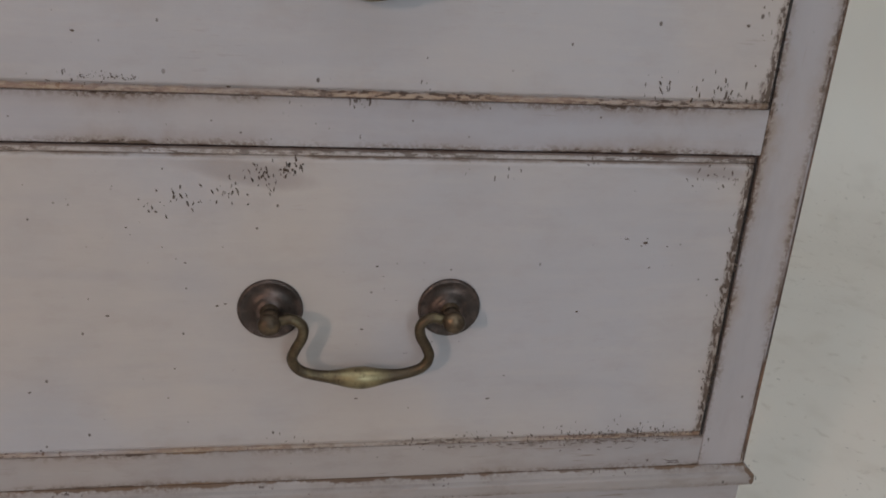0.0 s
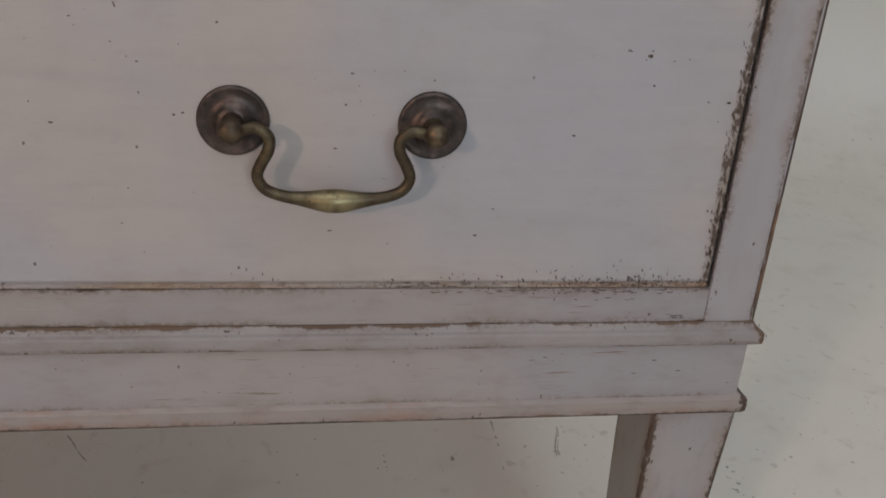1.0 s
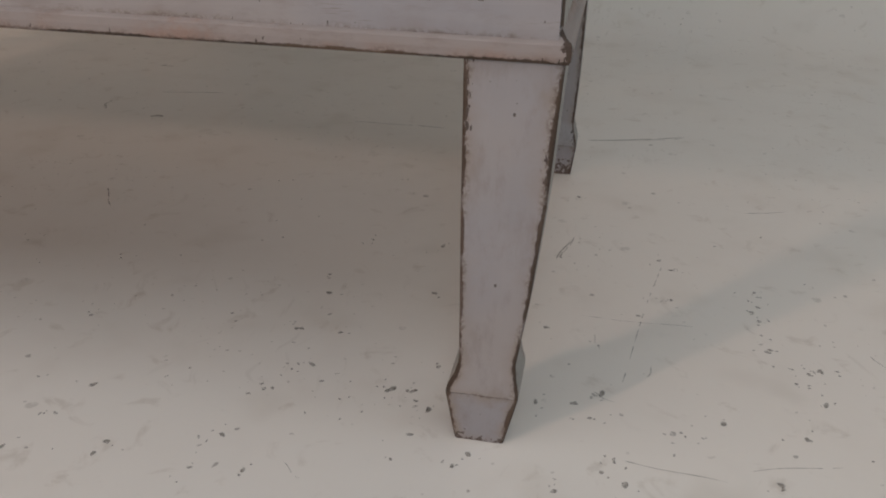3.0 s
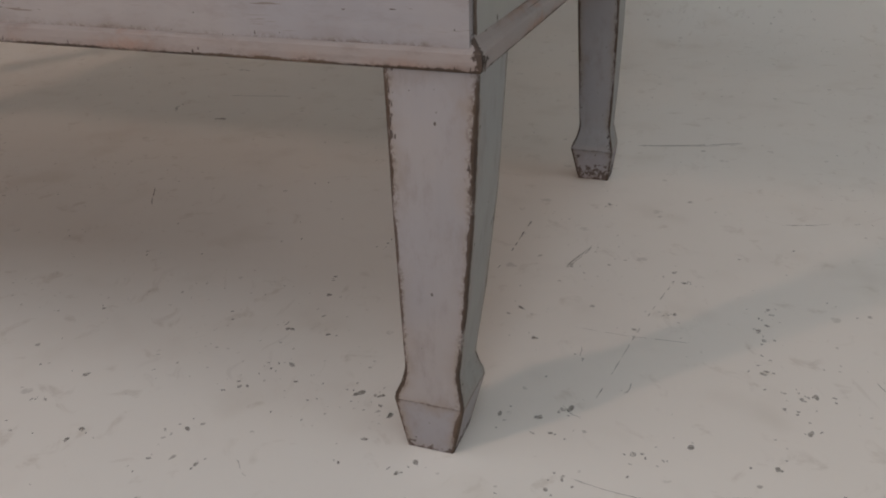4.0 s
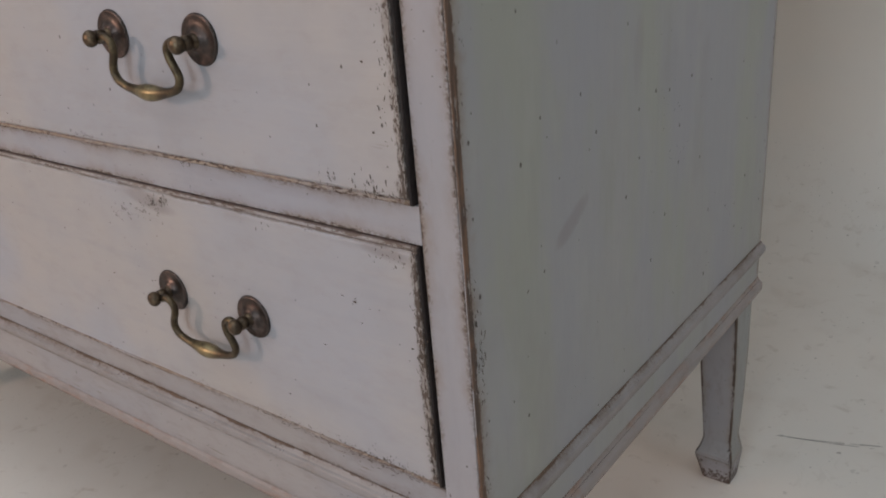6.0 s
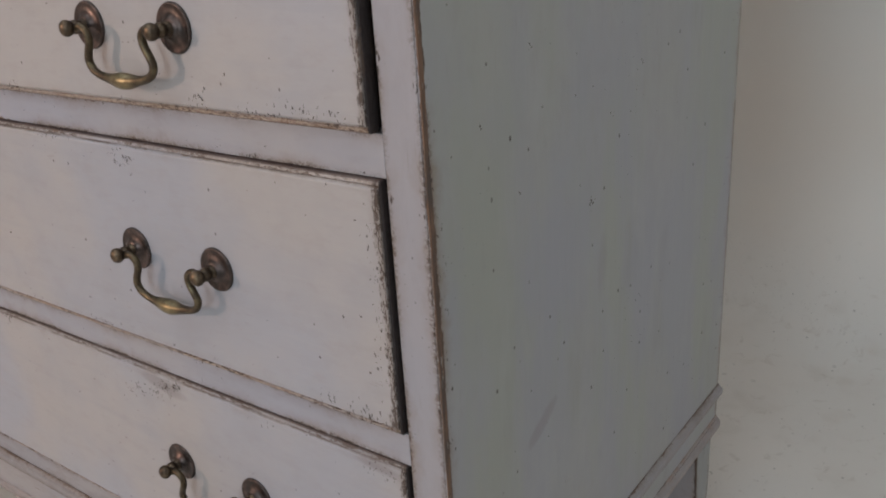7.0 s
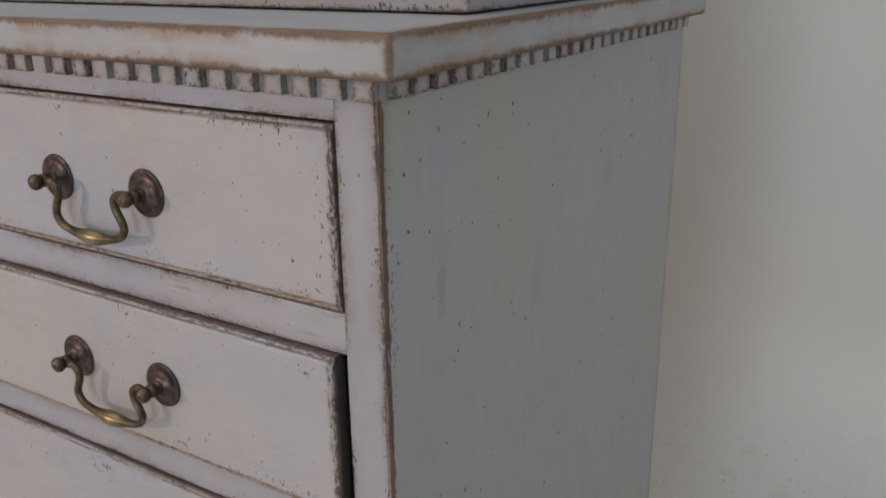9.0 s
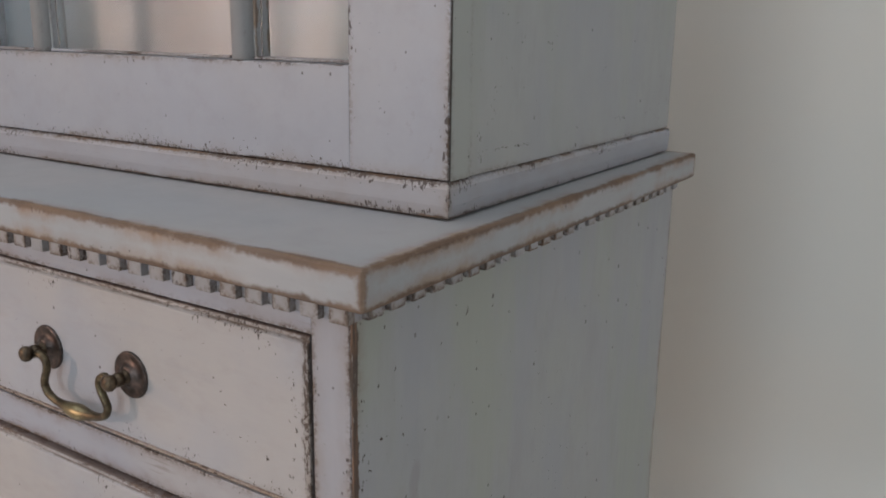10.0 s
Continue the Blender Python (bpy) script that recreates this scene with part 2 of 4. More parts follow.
    reach = m.math("MULTIPLY_ADD", upright, 0.8 * corner * arris, reach)
    bare_line = m.math("SUBTRACT", m.math("MULTIPLY_ADD", jag, 2.0 * arris, edge), reach)
    bare = m.math("MULTIPLY", m.ramp(bare_line, 0.55 * soften * arris, -0.35 * soften * arris), m.ramp(m.noise(p, 8.0, 3.0), 0.62 - 0.30 * wear, 0.70 - 0.26 * wear))
    wood = m.mix(m.noise(grain, 300.0, 3.0), [v * wood_tone for v in (0.070, 0.042, 0.028)], [v * wood_tone for v in (0.175, 0.105, 0.064)])
    wood = m.mix(m.math("MULTIPLY", m.ramp(m.noise(p, 12.0, 2.0), 0.45, 0.6), ochre), wood, (0.34, 0.22, 0.135))
    colour = m.mix(m.math("MULTIPLY", bare, 0.92), colour, wood)
    loss = m.math("MAXIMUM", loss, bare)
    rough = m.math("MULTIPLY_ADD", loss, 0.30, m.math("MULTIPLY_ADD", brush, 0.16, 0.42))
    height = m.math("SUBTRACT", m.math("MULTIPLY_ADD", brush, 0.35, m.math("MULTIPLY", fine, 0.12)), m.math("MULTIPLY", loss, 0.8))
    m.bump(height, 0.35, 0.0008)
    return m.done(colour, rough)


WARM, COOL = (0.332, 0.310, 0.313), (0.299, 0.299, 0.338)
# the low parts' dimmer light is put into these darker tones
LOW_DIM_WARM, LOW_DIM_COOL = (0.296, 0.271, 0.266), (0.274, 0.264, 0.281)
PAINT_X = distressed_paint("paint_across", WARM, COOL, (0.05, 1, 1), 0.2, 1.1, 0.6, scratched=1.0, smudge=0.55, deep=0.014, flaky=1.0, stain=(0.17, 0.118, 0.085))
PAINT_BAND = distressed_paint("paint_band", LOW_DIM_WARM, LOW_DIM_COOL, (0.05, 1, 1), 0.4, 0.55, 0.5, scratched=2.6, smudge=0.30, deep=0.012, flaky=0.55, stain=(0.17, 0.118, 0.095), wood_tone=0.4, arris=0.0008, corner=2.5, patina=0.4)
PAINT_Z = distressed_paint("paint_upright", (0.303, 0.285, 0.298), (0.286, 0.282, 0.306), (1, 1, 0.05), 0.35, 1.0, 0.1, arris=0.0008, wood_tone=0.7, scratched=0.35, smudge=0.62, deep=0.013, flaky=0.9, stain=(0.20, 0.145, 0.10), haze=0.011)
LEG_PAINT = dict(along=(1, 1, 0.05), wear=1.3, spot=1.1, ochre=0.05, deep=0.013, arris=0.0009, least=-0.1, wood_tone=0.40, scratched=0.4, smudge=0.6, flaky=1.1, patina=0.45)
PAINT_LEG = distressed_paint("paint_leg", LOW_DIM_WARM, LOW_DIM_COOL, **LEG_PAINT)
# dimmer, greener copy of the leg paint: the side faces' shade as colour
PAINT_LEG_SHADED = distressed_paint("paint_leg_shaded", (0.266, 0.266, 0.250), (0.256, 0.262, 0.258), plane="YZ", **LEG_PAINT)
PAINT_FOOT = distressed_paint("paint_foot", LOW_DIM_WARM, LOW_DIM_COOL, (1, 1, 0.3), 1.0, 1.15, 0.1, deep=0.03, arris=0.0012, wood_tone=0.35, scratched=0.4, smudge=0.8, flaky=0.8, scuffed=0.018, patina=0.5)
PAINT_BACK_FOOT = distressed_paint("paint_back_foot", LOW_DIM_WARM, LOW_DIM_COOL, (1, 1, 0.3), 1.0, 1.15, 0.1, deep=0.03, arris=0.0012, wood_tone=0.35, scratched=0.4, smudge=0.8, flaky=0.9, scuffed=0.055, patina=0.5)
DRAWER_PAINT = dict(along=(0.12, 1, 1), wear=0.0, spot=1.08, ochre=0.3, groove=0.0034, deep=0.034, scratched=0.35, smudge=0.42, flaky=1.0, dot=0.036)
FACE_WARM, FACE_COOL = (0.358, 0.327, 0.312), (0.320, 0.317, 0.344)
PAINT_FACE = distressed_paint("paint_drawer", FACE_WARM, FACE_COOL, **DRAWER_PAINT)
PAINT_LOW_FACE = distressed_paint("paint_low_drawer", FACE_WARM, FACE_COOL, smears=((0.284, 0.0725, -0.15, 0.034, 0.0075, 0.42), (0.509, 0.0770, -0.10, 0.026, 0.0060, 0.45)), **dict(DRAWER_PAINT, rubbed=0.06, dot=0.026))
PAINT_SIDE = distressed_paint("paint_side", (0.302, 0.299, 0.274), (0.296, 0.291, 0.294), (1, 1, 0.05), 0.9, 0.95, 0.05, plane="YZ", scratched=0.15, smudge=0.8, arris=0.0012, wood_tone=0.7, flaky=0.8, dot=0.05, stain=(0.19, 0.14, 0.10), smears=((-0.140, -0.148, 0.46, 0.027, 0.0085, 0.36), (-0.198, 0.236, 1.40, 0.016, 0.007, 0.30), (-0.198, 0.218, 1.50, 0.010, 0.006, 0.22), (-0.065, 0.184, 1.45, 0.050, 0.012, 0.10), (-0.044, -0.059, 1.50, 0.030, 0.010, 0.18)), streaks=1.0)
PAINT_UPSIDE = distressed_paint("paint_upper_side", (0.312, 0.308, 0.293), (0.293, 0.293, 0.292), (1, 1, 0.05), 0.0, 0.9, 0.1, plane="YZ", scratched=0.3, smudge=0.15, deep=0.02, flaky=0.5, dot=0.045, streaks=0.6)
PAINT_PLINTH = distressed_paint("paint_plinth", (0.312, 0.302, 0.313), (0.296, 0.297, 0.325), (0.05, 0.05, 1), 0.5, 1.3, 0.3, scratched=0.5, deep=0.016, smudge=0.45, arris=0.0009, flaky=1.1)
PAINT_DOOR = distressed_paint("paint_door", (0.303, 0.302, 0.320), (0.290, 0.296, 0.328), (0.3, 1, 0.3), 0.5, 1.1, 0.1, scratched=0.3, smudge=0.35, deep=0.014, flaky=0.6, arris=0.0006, wood_tone=0.4)
PAINT_BAR = distressed_paint("paint_bar", (0.375, 0.365, 0.358), (0.357, 0.355, 0.357), (1, 1, 0.05), 0.0, 0.5, 0.3, smudge=0.25, deep=0.01, flaky=0.5)
PAINT_TOP = distressed_paint("paint_top", (0.318, 0.304, 0.301), (0.288, 0.290, 0.298), (0.1, 0.1, 1), 1.7, 1.0, 0.12, smudge=0.95, scratched=0.4, deep=0.016, arris=0.0023, least=0.75, wood_tone=0.92, flaky=0.9, stain=(0.215, 0.128, 0.070), corner=0.0, haze=0.014, soften=1.9)
PAINT_DENTIL = distressed_paint("paint_dentil", (0.318, 0.300, 0.300), (0.300, 0.295, 0.303), (1, 1, 0.3), 0.3, 1.1, 0.2, smudge=0.7, deep=0.012, arris=0.0008, flaky=0.9, stain=(0.19, 0.135, 0.10), haze=0.008)
PAINT_LIP = distressed_paint("paint_moulding", (0.262, 0.238, 0.234), (0.250, 0.235, 0.236), (0.05, 0.05, 1), 0.8, 1.0, 0.05, smudge=0.6, deep=0.010, arris=0.0009, wood_tone=0.72, flaky=0.72, stain=(0.15, 0.115, 0.095), corner=2.0, haze=0.011, patina=0.5)

PAINT_RUBBED = distressed_paint("paint_lower_moulding", (0.262, 0.226, 0.214), (0.248, 0.224, 0.218), (0.05, 0.05, 1), 0.9, 1.0, 0.2, smudge=0.9, deep=0.010, arris=0.0010, wood_tone=0.34, flaky=1.0, stain=(0.25, 0.125, 0.080), corner=2.0, haze=0.008, patina=0.55)


def worn_arris(name):
    """Brown wood rubbed bare down a corner, with crumbs of paint left at its sides."""
    m = Nodes(name)
    p, edge, over, upright, _ = piece_coords(m)
    grain = m.noise(m.vec("MULTIPLY", p, (1, 1, 0.08)), 500.0, 4.0, 0.6)
    wood = m.mix(m.ramp(grain, 0.35, 0.65), (0.060, 0.034, 0.022), (0.150, 0.080, 0.044))
    wood = m.mix(m.math("MULTIPLY", m.ramp(m.noise(p, 20.0, 3.0), 0.46, 0.62), 0.8), wood, (0.045, 0.031, 0.025))
    left = m.ramp(m.noise(m.vec("MULTIPLY", p, (1, 1, 0.22)), 210.0, 4.0, 0.65), 0.61, 0.67)
    colour = m.mix(m.math("MULTIPLY", left, 0.7), wood, (0.30, 0.275, 0.255))
    m.bump(m.math("MULTIPLY_ADD", left, 0.8, grain), 0.3, 0.0008)
    return m.done(colour, 0.55)


PAINT_CORNER = worn_arris("worn_corner_wood")


def bare_wood(name, dark, light):
    m = Nodes(name)
    p = m.node("TexCoord").outputs["Object"]
    g = m.noise(m.vec("MULTIPLY", p, (1, 0.1, 1)), 160.0, 4.0, 0.6)
    m.bump(g, 0.3, 0.0008)
    return m.done(m.mix(g, dark, light), 0.7)


CHIP = bare_wood("bared_wood", (0.030, 0.021, 0.016), (0.082, 0.053, 0.037))
DARK_WOOD = bare_wood("dark_drawer_wood", (0.018, 0.012, 0.009), (0.05, 0.032, 0.022))


def old_brass(name, dull, bright, shine, grip=0.0):
    """Tarnished brass; grip: half the length of the stretch that use keeps bright, 0 for none."""
    m = Nodes(name)
    p, edge, over, upright, _ = piece_coords(m)
    tarnish = m.noise(p, 140.0, 4.0, 0.6)
    spots = m.noise(p, 700.0, 2.0)
    f = m.math("MULTIPLY", m.ramp(tarnish, 0.38, 0.72), shine)
    if grip:
        x = m.node("SeparateXYZ", Vector=m.node("TexCoord").outputs["Object"]).outputs[0]
        held = m.ramp(m.math("MULTIPLY_ADD", tarnish, 0.008, m.math("ABSOLUTE", x)), grip + 0.008, grip - 0.004)
        f = m.math("MAXIMUM", f, m.math("MULTIPLY", held, m.ramp(tarnish, 0.30, 0.55, 0.35, 0.95)))
    colour = m.mix(f, dull, bright)
    colour = m.mix(m.math("MULTIPLY", m.ramp(spots, 0.60, 0.70), 0.6), colour, (0.025, 0.018, 0.014))
    m.bump(m.math("ADD", tarnish, m.math("MULTIPLY", spots, 0.4)), 0.22, 0.0006)
    return m.done(colour, m.math("MULTIPLY_ADD", f, -0.06, 0.44), 0.88)


BRASS_BAIL = old_brass("worn_brass", (0.070, 0.052, 0.034), (0.255, 0.212, 0.118), 0.4, 0.013)
BRASS_POST = old_brass("dull_brass", (0.060, 0.044, 0.031), (0.17, 0.125, 0.078), 0.8)
BRASS_DISC = old_brass("tarnished_brass", (0.050, 0.041, 0.037), (0.140, 0.100, 0.088), 0.8)


def painted_floor(name, wall):
    m = Nodes(name)
    p = m.node("NewGeometry").outputs["Position"]
    big = m.noise(p, 1.3, 3.0)
    mid = m.noise(p, 7.0, 5.0, 0.6)
    fine = m.noise(p, 160.0, 3.0, 0.6)
    colour = m.mix(m.ramp(big, 0.36, 0.64), (0.710, 0.668, 0.616), (0.680, 0.660, 0.622))
    colour = m.mix(m.math("MULTIPLY", m.ramp(mid, 0.46, 0.70), 0.30), colour, (0.62, 0.575, 0.525))
    # brown smudges of a few sizes, and specks that gather where the paint is rubbed
    blotch = m.ramp(m.noise(p, 38.0, 4.0, 0.6, 0.6), 0.58, 0.74)
    colour = m.mix(m.math("MULTIPLY", blotch, 0.34), colour, (0.40, 0.345, 0.285))
    stains = m.ramp(m.noise(p, 14.0, 2.0, 0.45), 0.56, 0.78)
    colour = m.mix(m.math("MULTIPLY", stains, 0.25), colour, (0.50, 0.455, 0.39))
    rubbed = m.ramp(m.noise(p, 5.0, 2.0), 0.48, 0.62)
    drag = m.noise(m.vec("MULTIPLY", m.vec("ADD", p, m.vec("MULTIPLY", m.node("TexNoise", Vector=p, Scale=9.0).outputs["Color"], (0.10, 0.10, 0.0))), (1.0, 0.16, 1.0)), 110.0, 3.0, 0.6)
    colour = m.mix(m.math("MULTIPLY", m.math("MULTIPLY", m.ramp(drag, 0.60, 0.70), rubbed), 0.15), colour, (0.36, 0.32, 0.27))
    bent = m.vec("ADD", p, m.vec("MULTIPLY", m.node("TexNoise", Vector=p, Scale=90.0).outputs["Color"], (0.008, 0.008, 0.0)))
    dirt = m.specks(m.vec("MULTIPLY", bent, (1.0, 0.8, 1.0)), 34.0, 0.055, 0.20)
    dirt = m.math("MAXIMUM", dirt, m.math("MULTIPLY", m.specks(bent, 110.0, 0.11, 0.26), rubbed))
    dirt = m.math("MAXIMUM", dirt, m.specks(bent, 13.0, 0.036, 0.20))
    dirt = m.math("MAXIMUM", dirt, m.math("MULTIPLY", m.specks(bent, 19.0, 0.085, 0.16), 0.45))
    ragged = m.ramp(fine, 0.36, 0.58)
    colour = m.mix(m.math("MULTIPLY", m.math("MULTIPLY", dirt, ragged), 0.62), colour, (0.19, 0.172, 0.15))
    m.bump(m.math("ADD", m.math("MULTIPLY", fine, 0.3), big), 0.10, 0.002)
    if wall:
        # the floor's scuffed paint runs up the curve and gives way to plain wall paint
        plain = m.mix(m.ramp(m.noise(p, 2.2, 3.0), 0.36, 0.66), (0.762, 0.706, 0.640), (0.732, 0.698, 0.648))
        z = m.node("SeparateXYZ", Vector=p).outputs[2]
        rise = m.ramp(m.math("MULTIPLY_ADD", mid, 0.06, z), 0.03, 0.26)
        return m.done(m.mix(rise, colour, plain), m.math("MULTIPLY_ADD", mid, 0.20, m.math("MULTIPLY_ADD", rise, 0.04, 0.32)))
    return m.done(colour, m.math("MULTIPLY_ADD", mid, 0.20, 0.32))


FLOOR = painted_floor("cream_floor_paint", False)
COVED = painted_floor("cream_wall_paint", True)


def plaster(name, a, b, size=0.9):
    m = Nodes(name)
    p = m.node("TexCoord").outputs["Object"]
    big, mid = m.noise(p, size, 3.0), m.noise(p, 6.0, 5.0, 0.6)
    colour = m.mix(m.ramp(big, 0.36, 0.64), a, b)
    colour = m.mix(m.math("MULTIPLY", m.ramp(mid, 0.5, 0.75), 0.15), colour, [v * 0.88 for v in a])
    m.bump(m.noise(p, 60.0, 4.0, 0.6), 0.08, 0.003)
    return m.done(colour, 0.55)


ROOM = plaster("room_paint", (0.53, 0.53, 0.51), (0.50, 0.52, 0.51))
# warm and cool patches painted in for blurred reflections in the panes
INSIDE_REFLECTED = plaster("inside_reflected_tints", (0.64, 0.605, 0.585), (0.60, 0.62, 0.655), 4.0)


def floor_dirt(name):
    m = Nodes(name)
    p = m.node("TexCoord").outputs["Object"]
    m.put(m.bsdf.inputs["Alpha"], m.ramp(m.noise(p, 300.0, 3.0, 0.65), 0.28, 0.60, 0.14, 0.58))
    return m.done((0.17, 0.155, 0.135), 0.8)


SCUFF = floor_dirt("floor_dirt")


def window_glass(name):
    m = Nodes(name)
    m.put(m.bsdf.inputs["Transmission Weight"], 1.0)
    m.put(m.bsdf.inputs["IOR"], 1.45)
    p = m.node("TexCoord").outputs["Object"]
    m.bump(m.noise(p, 9.0, 2.0), 0.15, 0.004)
    return m.done((0.93, 0.95, 0.94), 0.04)


GLASS = window_glass("old_glass")


# ---- building helpers ----
PLACE = {}


def thing(name, at, label, category, group=""):
    ob = new(name)
    ob.location = at
    PLACE[ob.name] = Vector(at)
    return tagged(ob, label, category, group)


def part(name, bm, material, parent=None, label="", half=None, smooth=False):
    """Links a bmesh, drawn in world places, as ONE mesh with its origin in its middle."""
    xs = [v.co for v in bm.verts]
    lo = Vector([min(c[i] for c in xs) for i in range(3)])
    hi = Vector([max(c[i] for c in xs) for i in range(3)])
    mid = (lo + hi) / 2
    given = bm.verts.layers.float_vector.get("loc")
    size = Vector(half) if half else (hi - lo) / 2
    if not given:
        given = bm.verts.layers.float_vector.new("loc")
        for v in bm.verts:
            v[given] = v.co - mid
    halves = bm.verts.layers.float_vector.new("half")
    for v in bm.verts:
        v[halves] = size
        v.co -= mid
    bmesh.ops.recalc_face_normals(bm, faces=bm.faces)
    if smooth:
        for f in bm.faces:
            f.smooth = True
    mesh = bpy.data.meshes.new(name)
    bm.to_mesh(mesh)
    bm.free()
    mesh.materials.append(material)
    ob = new(name, mesh)
    PLACE[ob.name] = mid
    if parent:
        ob.parent = parent
        ob.location = mid - PLACE[parent.name]
    else:
        ob.location = mid
    if label:
        ob["label"] = label
    return ob


def again(ob, shift, parent=None):
    """Another object on the same mesh, shifted."""
    other = ob.copy()
    scene.collection.objects.link(other)
    at = PLACE[ob.name] + Vector(shift)
    PLACE[other.name] = at
    other.parent = parent or ob.parent
    other.location = at - PLACE[other.parent.name]
    return other


def box(x0, x1, y0, y1, z0, z1, bevel=0.0, segments=2, bm=None):
    bm = bm or bmesh.new()
    m = Matrix.LocRotScale(((x0 + x1) / 2, (y0 + y1) / 2, (z0 + z1) / 2), None, (abs(x1 - x0), abs(y1 - y0), abs(z1 - z0)))
    made = bmesh.ops.create_cube(bm, size=1.0, matrix=m)
    if bevel:
        edges = list({e for v in made["verts"] for e in v.link_edges})
        bmesh.ops.bevel(bm, geom=edges, offset=bevel, segments=segments, affect="EDGES", profile=0.6)
    return bm


def skirt(profile, x0, x1, y_front, y_back):
    """A moulding that runs round the front and both sides, mitred: profile is (out, z) from the top down, closed at the back."""
    bm = bmesh.new()
    loc = bm.verts.layers.float_vector.new("loc")
    zs = [z for _, z in profile]
    zm, zh = (max(zs) + min(zs)) / 2, (max(zs) - min(zs)) / 2
    # stations along the run: (path point, outward direction, distance to the nearest front corner)
    runs = []
    n = 10
    for k in range(n + 1):
        y = y_back + (y_front - y_back) * k / n
        runs.append(((x0, y), (-1, 0 if k < n else -1), abs(y - y_front)))
    for k in range(1, 24):
        x = x0 + (x1 - x0) * k / 24
        runs.append(((x, y_front), (0, -1), min(x - x0, x1 - x)))
    for k in range(n + 1):
        y = y_front + (y_back - y_front) * k / n
        runs.append(((x1, y), (1, 0 if k else -1), abs(y - y_front)))
    rings = []
    for (px, py), (dx, dy), far in runs:
        ring = []
        for out, z in profile:
            v = bm.verts.new((px + dx * out, py + dy * out, z))
            v[loc] = (1.0 - far - 0.0006, 0.0, z - zm)
            ring.append(v)
        rings.append(ring)
    for a, b in zip(rings, rings[1:]):
        for i in range(len(profile)):
            j = (i + 1) % len(profile)
            bm.faces.new((a[i], a[j], b[j], b[i]))
    bm.faces.new(rings[0])
    bm.faces.new(rings[-1][::-1])
    return bm, (1.0, 0.0, zh)


def lathe(profile, steps, origin):
    """Turned round the -y axis: profile is (radius, forward)."""
    bm = bmesh.new()
    rings = []
    for r, f in profile:
        if r < 1e-6:
            rings.append([bm.verts.new((origin[0], origin[1] - f, origin[2]))])
        else:
            rings.append([bm.verts.new((origin[0] + r * math.cos(2 * math.pi * k / steps), origin[1] - f, origin[2] + r * math.sin(2 * math.pi * k / steps))) for k in range(steps)])
    for a, b in zip(rings, rings[1:]):
        for k in range(steps):
            k2 = (k + 1) % steps
            if len(a) == 1:
                bm.faces.new((a[0], b[k], b[k2]))
            elif len(b) == 1:
                bm.faces.new((a[k], b[0], a[k2]))
            else:
                bm.faces.new((a[k], b[k], b[k2], a[k2]))
    return bm


def tube(points, radii, sides=12):
    """A round bar along points; radii at each of them."""
    bm = bmesh.new()
    pts = [Vector(p) for p in points]
    rings = []
    side = None
    for i, p in enumerate(pts):
        way = (pts[min(i + 1, len(pts) - 1)] - pts[max(i - 1, 0)]).normalized()
        a = Vector((0, 1, 0))
        a = (a - way * a.dot(way)).normalized()
        b = way.cross(a)
        rings.append([bm.verts.new(p + radii[i] * (math.cos(2 * math.pi * k / sides) * a + math.sin(2 * math.pi * k / sides) * b)) for k in range(sides)])
    for u, v in zip(rings, rings[1:]):
        for k in range(sides):
            k2 = (k + 1) % sides
            bm.faces.new((u[k], u[k2], v[k2], v[k]))
    bm.faces.new(rings[0][::-1])
    bm.faces.new(rings[-1])
    return bm


def spline(keys, n):
    """A smooth curve through keys (Catmull-Rom), n points a span."""
    k = [2 * Vector(keys[0]) - Vector(keys[1])] + [Vector(p) for p in keys] + [2 * Vector(keys[-1]) - Vector(keys[-2])]
    out = []
    for i in range(1, len(k) - 2):
        for s in range(n):
            t = s / n
            out.append(0.5 * (2 * k[i] + (k[i + 1] - k[i - 1]) * t + (2 * k[i - 1] - 5 * k[i] + 4 * k[i + 1] - k[i + 2]) * t * t + (3 * k[i] - k[i - 1] - 3 * k[i + 1] + k[i + 2]) * t**3))
    return out + [k[-2]]


def chips(name, parent, seed, clusters, at, facing="y", flat=1.0):
    """Small chips knocked out of the paint; flat: how far they are drawn out sideways. A cluster: count, two ends of the line it follows (along, z), spread, upright length."""
    rnd = random.Random(seed)
    bm = bmesh.new()
    for count, (u0, v0), (u1, v1), spread, length in clusters:
        for _ in range(count):
            f = rnd.random() ** 0.8
            u = u0 + (u1 - u0) * f + rnd.gauss(0, min(0.4 * spread, 0.0022))
            v = v0 + (v1 - v0) * f + rnd.gauss(0, spread)
            tall = length * rnd.uniform(0.3, 1.0) ** 1.6
            wide = min(0.0006, 0.4 * tall) * rnd.uniform(0.35, 1.0) * flat
            lean = rnd.gauss(-0.15, 0.3)
            ring = []
            for k in range(7):
                a = 2 * math.pi * k / 7
                r = rnd.uniform(0.6, 1.15)
                du, dv = wide * r * math.cos(a), 0.5 * tall * r * math.sin(a)
                du += lean * dv
                ring.append(bm.verts.new((u + du, at, v + dv) if facing == "y" else (at, u + du, v + dv)))
            bm.faces.new(ring)
    return tagged(part(name, bm, CHIP, parent), "dark chips where the paint has gone", kind="stuff")


